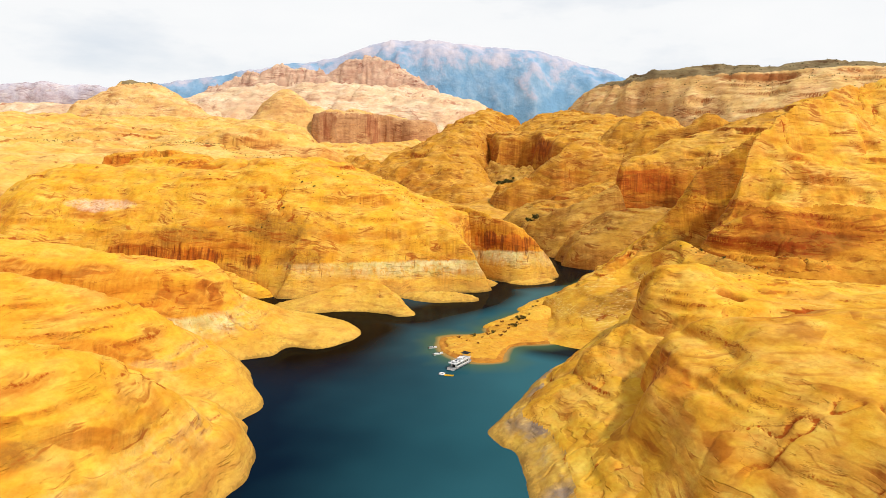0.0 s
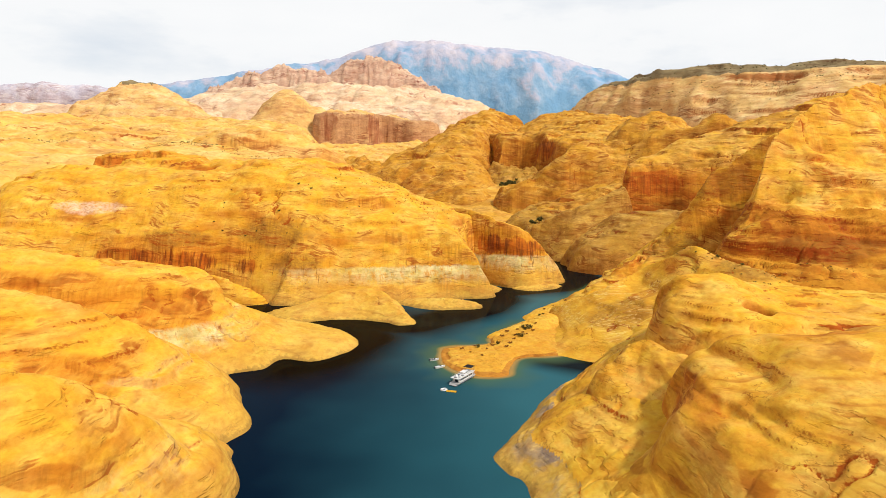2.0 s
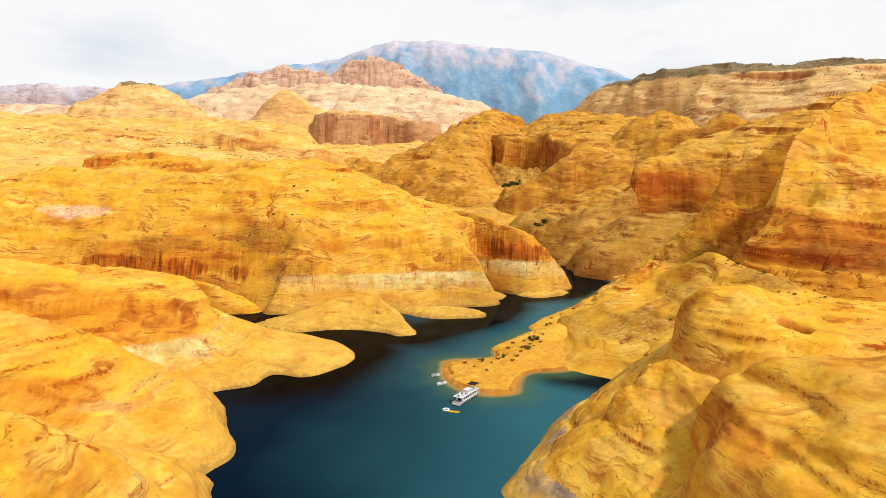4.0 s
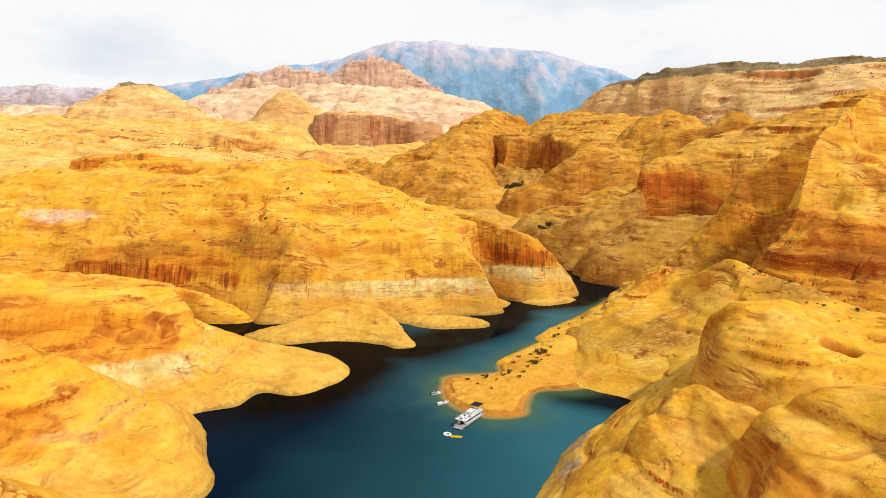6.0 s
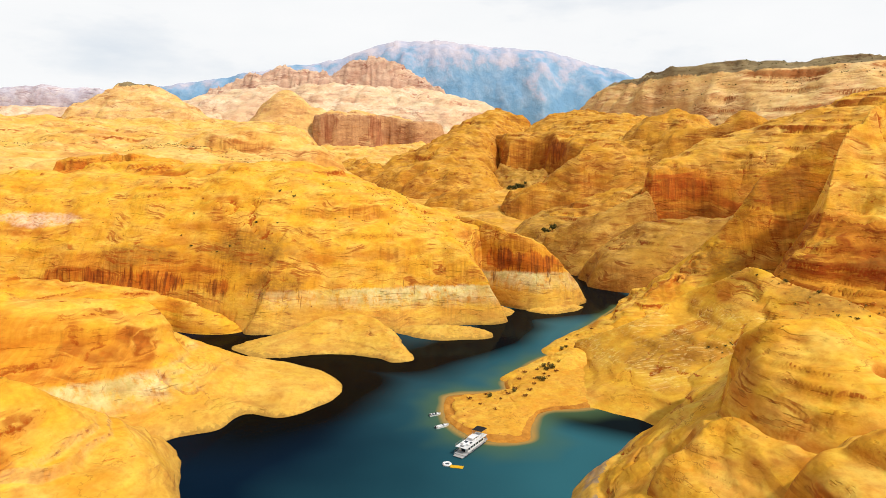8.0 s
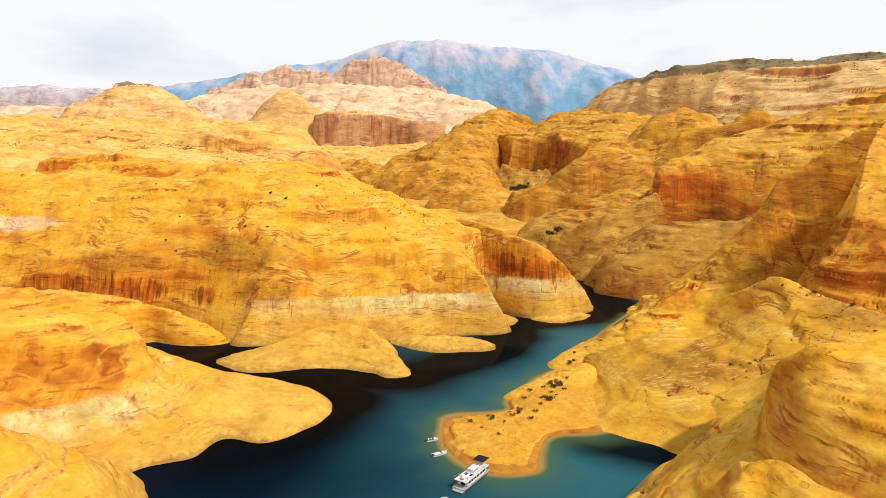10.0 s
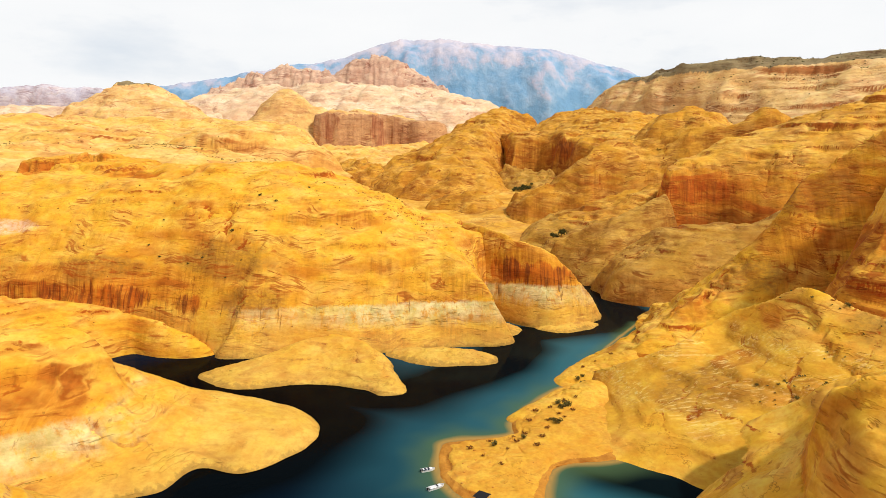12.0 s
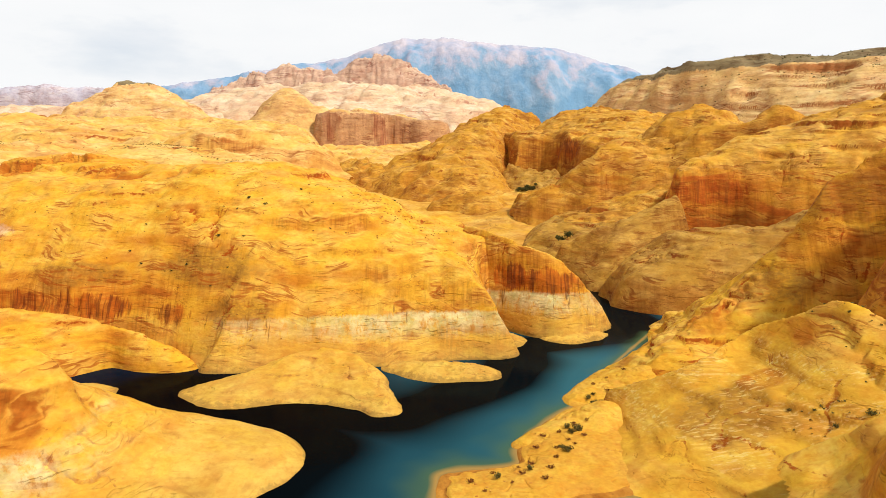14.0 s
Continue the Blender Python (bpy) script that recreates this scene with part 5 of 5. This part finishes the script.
scrub_field("desert_scrub", "dark scrub dotted over the mesa top and ledges", cloud_of(160, 720, 1840, 170, 70, 4) + cloud_of(120, 560, 1950, 90, 110, 5) + cloud_of(80, 900, 1700, 60, 80, 6), leaf_dark, 2.4, 22)
scrub_field("desert_scrub", "low scrub along the gully below the ridge", cloud_of(60, 190, 408, 28, 7, 7) + cloud_of(24, 152, 440, 5, 12, 8) + cloud_of(16, 128, 410, 5, 5, 9), leaf_olive, 0.65, 23)
scrub_field("desert_scrub", "scattered dry scrub on bare rock", cloud_of(130, -190, 585, 85, 22, 10) + cloud_of(110, -60, 620, 30, 14, 11) + cloud_of(10, 160, 500, 10, 6, 12), leaf_rust, 0.65, 24)

# ---- boats ----
white = plain("white_boat_paint", (0.80, 0.80, 0.78), 0.35, grain=0.04, size=1.2)
black_cloth = plain("black_canopy_cloth", (0.012, 0.012, 0.014), 0.8)
dark_glass = plain("dark_window_glass", (0.015, 0.02, 0.025), 0.08)
steel = plain("brushed_rail_metal", (0.6, 0.6, 0.6), 0.3, metal=1.0)
grey_deck = plain("grey_deck", (0.42, 0.42, 0.41), 0.7)
yellow = plain("yellow_vinyl", (0.85, 0.52, 0.02), 0.4)
blue_stripe = plain("dark_blue_trim", (0.02, 0.035, 0.07), 0.4)


def block(bm, x0, x1, y0, y1, z0, z1, bevel=0.05, taper=0.0):
    """A bevelled block; taper narrows its top."""
    made = bmesh.ops.create_cube(bm, size=1.0)["verts"]
    for v in made:
        top = v.co.z > 0
        f = 1 - taper if top else 1
        v.co = Vector(((x0 + x1) / 2 + v.co.x * (x1 - x0) * f, (y0 + y1) / 2 + v.co.y * (y1 - y0) * f, z1 if top else z0))
    if bevel:
        bmesh.ops.bevel(bm, geom=list({e for v in made for e in v.link_edges}), offset=bevel, segments=2, affect="EDGES")


def blocks(name, parent, mat, *sizes, bevel=0.05, taper=0.0, label=""):
    bm = bmesh.new()
    for s in sizes:
        block(bm, *s, bevel=bevel, taper=taper)
    return part(name, pm(name, bm, mat), parent, label)


def hull_mesh(length, width, height, depth, mat, sharp=0.35):
    """A boat's hull along +y: square stern, bow that narrows and rises."""
    bm = bmesh.new()
    n, rows = 12, []
    for k in range(n + 1):
        s = k / n
        w = width / 2 * (1 if s < 1 - sharp else max(0.03, math.cos((s - 1 + sharp) / sharp * math.pi / 2) ** 0.7))
        rise = 0.25 * height * max(0, (s - 0.5) * 2) ** 2
        y = -length / 2 + length * s
        rows.append([bm.verts.new(p) for p in ((-w, y, height + rise), (-0.82 * w, y - 0.02 * length * s, -0.3 * depth), (0, y - 0.05 * length * s, -depth), (0.82 * w, y - 0.02 * length * s, -0.3 * depth), (w, y, height + rise))])
    for a, b in zip(rows, rows[1:]):
        for k in range(4):
            bm.faces.new((a[k], a[k + 1], b[k + 1], b[k]))
    bm.faces.new(rows[0][::-1])
    bm.faces.new(rows[-1])
    bmesh.ops.recalc_face_normals(bm, faces=bm.faces)
    return pm("hull", bm, mat)


def rail(parent, points, z0, z1, name="rail"):
    """A handrail through points (x, y) with posts, one mesh."""
    bm = bmesh.new()
    for a, b in zip(points, points[1:]):
        stick(bm, (*a, z1), (*b, z1), 0.035, 0.035)
        stick(bm, (*a, (z0 + z1) / 2), (*b, (z0 + z1) / 2), 0.02, 0.02)
    for p in points:
        stick(bm, (*p, z0), (*p, z1), 0.035, 0.035)
    part(name, pm(name, bm, steel), parent)


def houseboat():
    """Two-decked houseboat, 21 m long, bow along +y."""
    boat = tagged(new("houseboat"), "white two-deck houseboat with black canopy moored at the sand", "houseboat")
    part("hull", hull_mesh(21.0, 5.2, 1.0, 0.7, white, 0.18), boat)
    blocks("hull_stripe", boat, blue_stripe, (-2.63, 2.63, -10.3, 6.6, 0.42, 0.62), bevel=0.01)
    blocks("main_deck", boat, grey_deck, (-2.5, 2.5, -10.4, 8.4, 0.98, 1.1), bevel=0.02)
    blocks("main_cabin", boat, white, (-2.15, 2.15, -7.4, 5.6, 1.1, 3.35), bevel=0.12, taper=0.02)
    blocks("upper_deck", boat, white, (-2.6, 2.6, -9.4, 7.6, 3.35, 3.55), bevel=0.06)
    blocks("upper_cabin", boat, white, (-1.2, 1.2, -1.6, 2.0, 3.55, 4.7), bevel=0.12, taper=0.08)
    blocks("roof", boat, white, (-1.5, 1.5, -2.0, 2.4, 4.7, 4.82), bevel=0.04)
    for side in (-1, 1):
        for y in (-6.2, -4.2, -2.2, 0.0, 2.2, 4.2):
            x = side * 2.14
            win = blocks("window", boat, dark_glass, (x - 0.03, x + 0.03, y - 0.7, y + 0.7, 1.95, 2.85), bevel=0.02)
            blocks("window_hood", win, white, (x - 0.02, x + 0.05 * side + 0.02, y - 0.8, y + 0.8, 2.85, 2.93), bevel=0.01)
            blocks("window_sill", win, white, (x - 0.02, x + 0.05 * side + 0.02, y - 0.8, y + 0.8, 1.87, 1.95), bevel=0.01)
        for y in (-0.7, 0.9):
            x = side * 1.15
            blocks("window", boat, dark_glass, (x - 0.04, x + 0.04, y - 0.5, y + 0.5, 3.95, 4.45), bevel=0.02)
    blocks("stern_door", boat, dark_glass, (-0.9, 0.9, -7.46, -7.38, 1.15, 3.0), bevel=0.02, label="dark sliding glass door")
    blocks("swim_platform", boat, grey_deck, (-2.2, 2.2, -11.6, -10.4, 0.35, 0.5), bevel=0.03)
    for x in (-1.5, 1.5):
        blocks("outdrive", boat, blue_stripe, (x - 0.3, x + 0.3, -11.3, -10.5, -0.4, 0.35), bevel=0.06)
    # roof furniture
    for y in (-3.2, -4.2):
        blocks("lounge_pad", boat, blue_stripe, (-1.7, -0.3, y - 0.3, y + 0.3, 3.55, 3.75), bevel=0.05)
    # dark slab in place of the shade in a stair opening
    blocks("stair_well_shade", boat, dark_glass, (0.6, 1.6, -4.4, -2.6, 3.55, 3.6), bevel=0.01)
    blocks("helm_console", boat, white, (-0.9, 0.9, 3.4, 4.2, 3.55, 4.6), bevel=0.1, taper=0.15)
    for x in (-1.3, 1.3):
        blocks("deck_bench", boat, white, (x - 0.6, x + 0.6, -6.6, -4.8, 3.55, 4.0), (x - 0.6, x + 0.6, -6.8, -6.6, 3.55, 4.4), bevel=0.05)
    blocks("storage_box", boat, grey_deck, (-0.7, 0.7, -8.6, -7.6, 3.55, 4.2), bevel=0.05)
    bm = bmesh.new()
    for y0, y1, z0, z1 in ((-9.2, -8.9, 3.3, 3.0), (-9.0, -8.0, 3.2, 2.2), (-8.2, -7.6, 2.3, 1.2)):
        stick(bm, (2.0, y0, z0), (2.0, y1, z1), 0.25, 0.25, 8)
    part("water_slide", pm("water_slide", bm, white, True), boat)
    canopy = blocks("canopy", boat, black_cloth, (-2.3, 2.3, 3.2, 8.0, 6.0, 6.1), (-2.3, 2.3, 7.8, 8.0, 5.75, 6.05), bevel=0.03, label="black fabric sun canopy")
    for x in (-2.1, 2.1):
        for y in (3.5, 5.6, 7.4):
            bm = bmesh.new()
            stick(bm, (x, y, 3.5), (x, y, 6.02), 0.05, 0.05, 6)
            part("canopy_post", pm("canopy_post", bm, steel), canopy)
    rail(boat, [(-2.5, 7.5), (-2.5, 4), (-2.5, 0), (-2.5, -4), (-2.5, -9.3), (0, -9.3), (2.5, -9.3), (2.5, -4), (2.5, 0), (2.5, 4), (2.5, 7.5)], 3.55, 4.5, "upper_rail")
    rail(boat, [(-2.4, 5.7), (-2.2, 8.2), (0, 8.6), (2.2, 8.2), (2.4, 5.7)], 1.1, 2.0, "bow_rail")
    rail(boat, [(-2.4, -7.4), (-2.4, -10.2), (-1.0, -10.2)], 1.1, 2.0, "stern_rail")
    return boat


houseboat().matrix_basis = Matrix.Translation((-0.8, 351.2, 0)) @ Matrix.Rotation(radians(-31), 4, "Z")


def motorboat(label, length, width, cover):
    boat = tagged(new("motorboat"), label, "motorboat", "small boats at the spit")
    part("hull", hull_mesh(length, width, 0.75, 0.35, white, 0.5), boat)
    blocks("deck", boat, white, (-0.44 * width, 0.44 * width, 0.05 * length, 0.30 * length, 0.72, 0.82), bevel=0.03)
    blocks("cockpit", boat, cover, (-0.4 * width, 0.4 * width, -0.42 * length, 0.05 * length, 0.66, 0.80), bevel=0.03, label="dark open cockpit" if cover is blue_stripe else "")
    for y in (-0.32, -0.08):
        blocks("seat", boat, white, (-0.3 * width, 0.3 * width, (y - 0.05) * length, (y + 0.04) * length, 0.75, 1.05), bevel=0.05)
    blocks("windshield", boat, dark_glass, (-0.4 * width, 0.4 * width, 0.05 * length, 0.07 * length, 0.78, 1.25), bevel=0.01)
    motor = blocks("outboard_motor", boat, black_cloth, (-0.22, 0.22, -0.56 * length, -0.5 * length, 0.35, 1.15), bevel=0.08)
    blocks("motor_leg", motor, blue_stripe, (-0.08, 0.08, -0.55 * length, -0.52 * length, -0.4, 0.4), bevel=0.02)
    return boat


motorboat("white open motorboat with dark cockpit beside the spit", 5.6, 2.1, blue_stripe).matrix_basis = Matrix.Translation((-18.2, 384.2, 0)) @ Matrix.Rotation(radians(-66), 4, "Z")
motorboat("white covered motorboat nosed toward the sand", 6.8, 2.3, white).matrix_basis = Matrix.Translation((-14.3, 371.2, 0)) @ Matrix.Rotation(radians(-56), 4, "Z")


def ring_tube():
    tube = tagged(new("inflatable_tube"), "round white inflatable towing tube floating behind the houseboat", "inflatable")
    bm = bmesh.new()
    rows = []
    for a in range(20):
        u = a * math.tau / 20
        rows.append([bm.verts.new(((1.25 + 0.45 * math.cos(v)) * math.cos(u), (1.25 + 0.45 * math.cos(v)) * math.sin(u), 0.25 + 0.38 * math.sin(v))) for v in (b * math.tau / 10 for b in range(10))])
    for a in range(20):
        for b in range(10):
            bm.faces.new((rows[a][b], rows[(a + 1) % 20][b], rows[(a + 1) % 20][(b + 1) % 10], rows[a][(b + 1) % 10]))
    part("ring", pm("ring", bm, white, True), tube)
    bm = bmesh.new()
    bmesh.ops.create_cone(bm, cap_ends=True, segments=20, radius1=1.0, radius2=1.0, depth=0.12)
    part("floor", pm("floor", bm, blue_stripe), tube, "dark blue floor")
    bm = bmesh.new()
    for k in range(4):
        u = k * math.tau / 4 + 0.4
        stick(bm, (1.25 * math.cos(u - 0.15), 1.25 * math.sin(u - 0.15), 0.66), (1.25 * math.cos(u + 0.15), 1.25 * math.sin(u + 0.15), 0.66), 0.05, 0.05)
    part("handle", pm("handle", bm, blue_stripe), tube)
    return tube


ring_tube().matrix_basis = Matrix.Translation((-10.9, 335.6, 0.0)) @ Matrix.Diagonal((1.1, 1.1, 1.1, 1))
mat_ob = tagged(new("swim_mat"), "bright yellow floating swim mat on the water", "swim mat")
bm = bmesh.new()
for k in range(5):
    block(bm, -2.6, 2.6, -1.0 + 0.4 * k, -0.62 + 0.4 * k, -0.05, 0.3, bevel=0.12)
part("pad", pm("pad", bm, yellow), mat_ob)
blocks("pillow", mat_ob, yellow, (-2.6, -2.1, -0.95, 0.95, 0.25, 0.5), bevel=0.12)
mat_ob.matrix_basis = Matrix.Translation((-7.0, 333.6, 0.0)) @ Matrix.Rotation(radians(-10), 4, "Z")
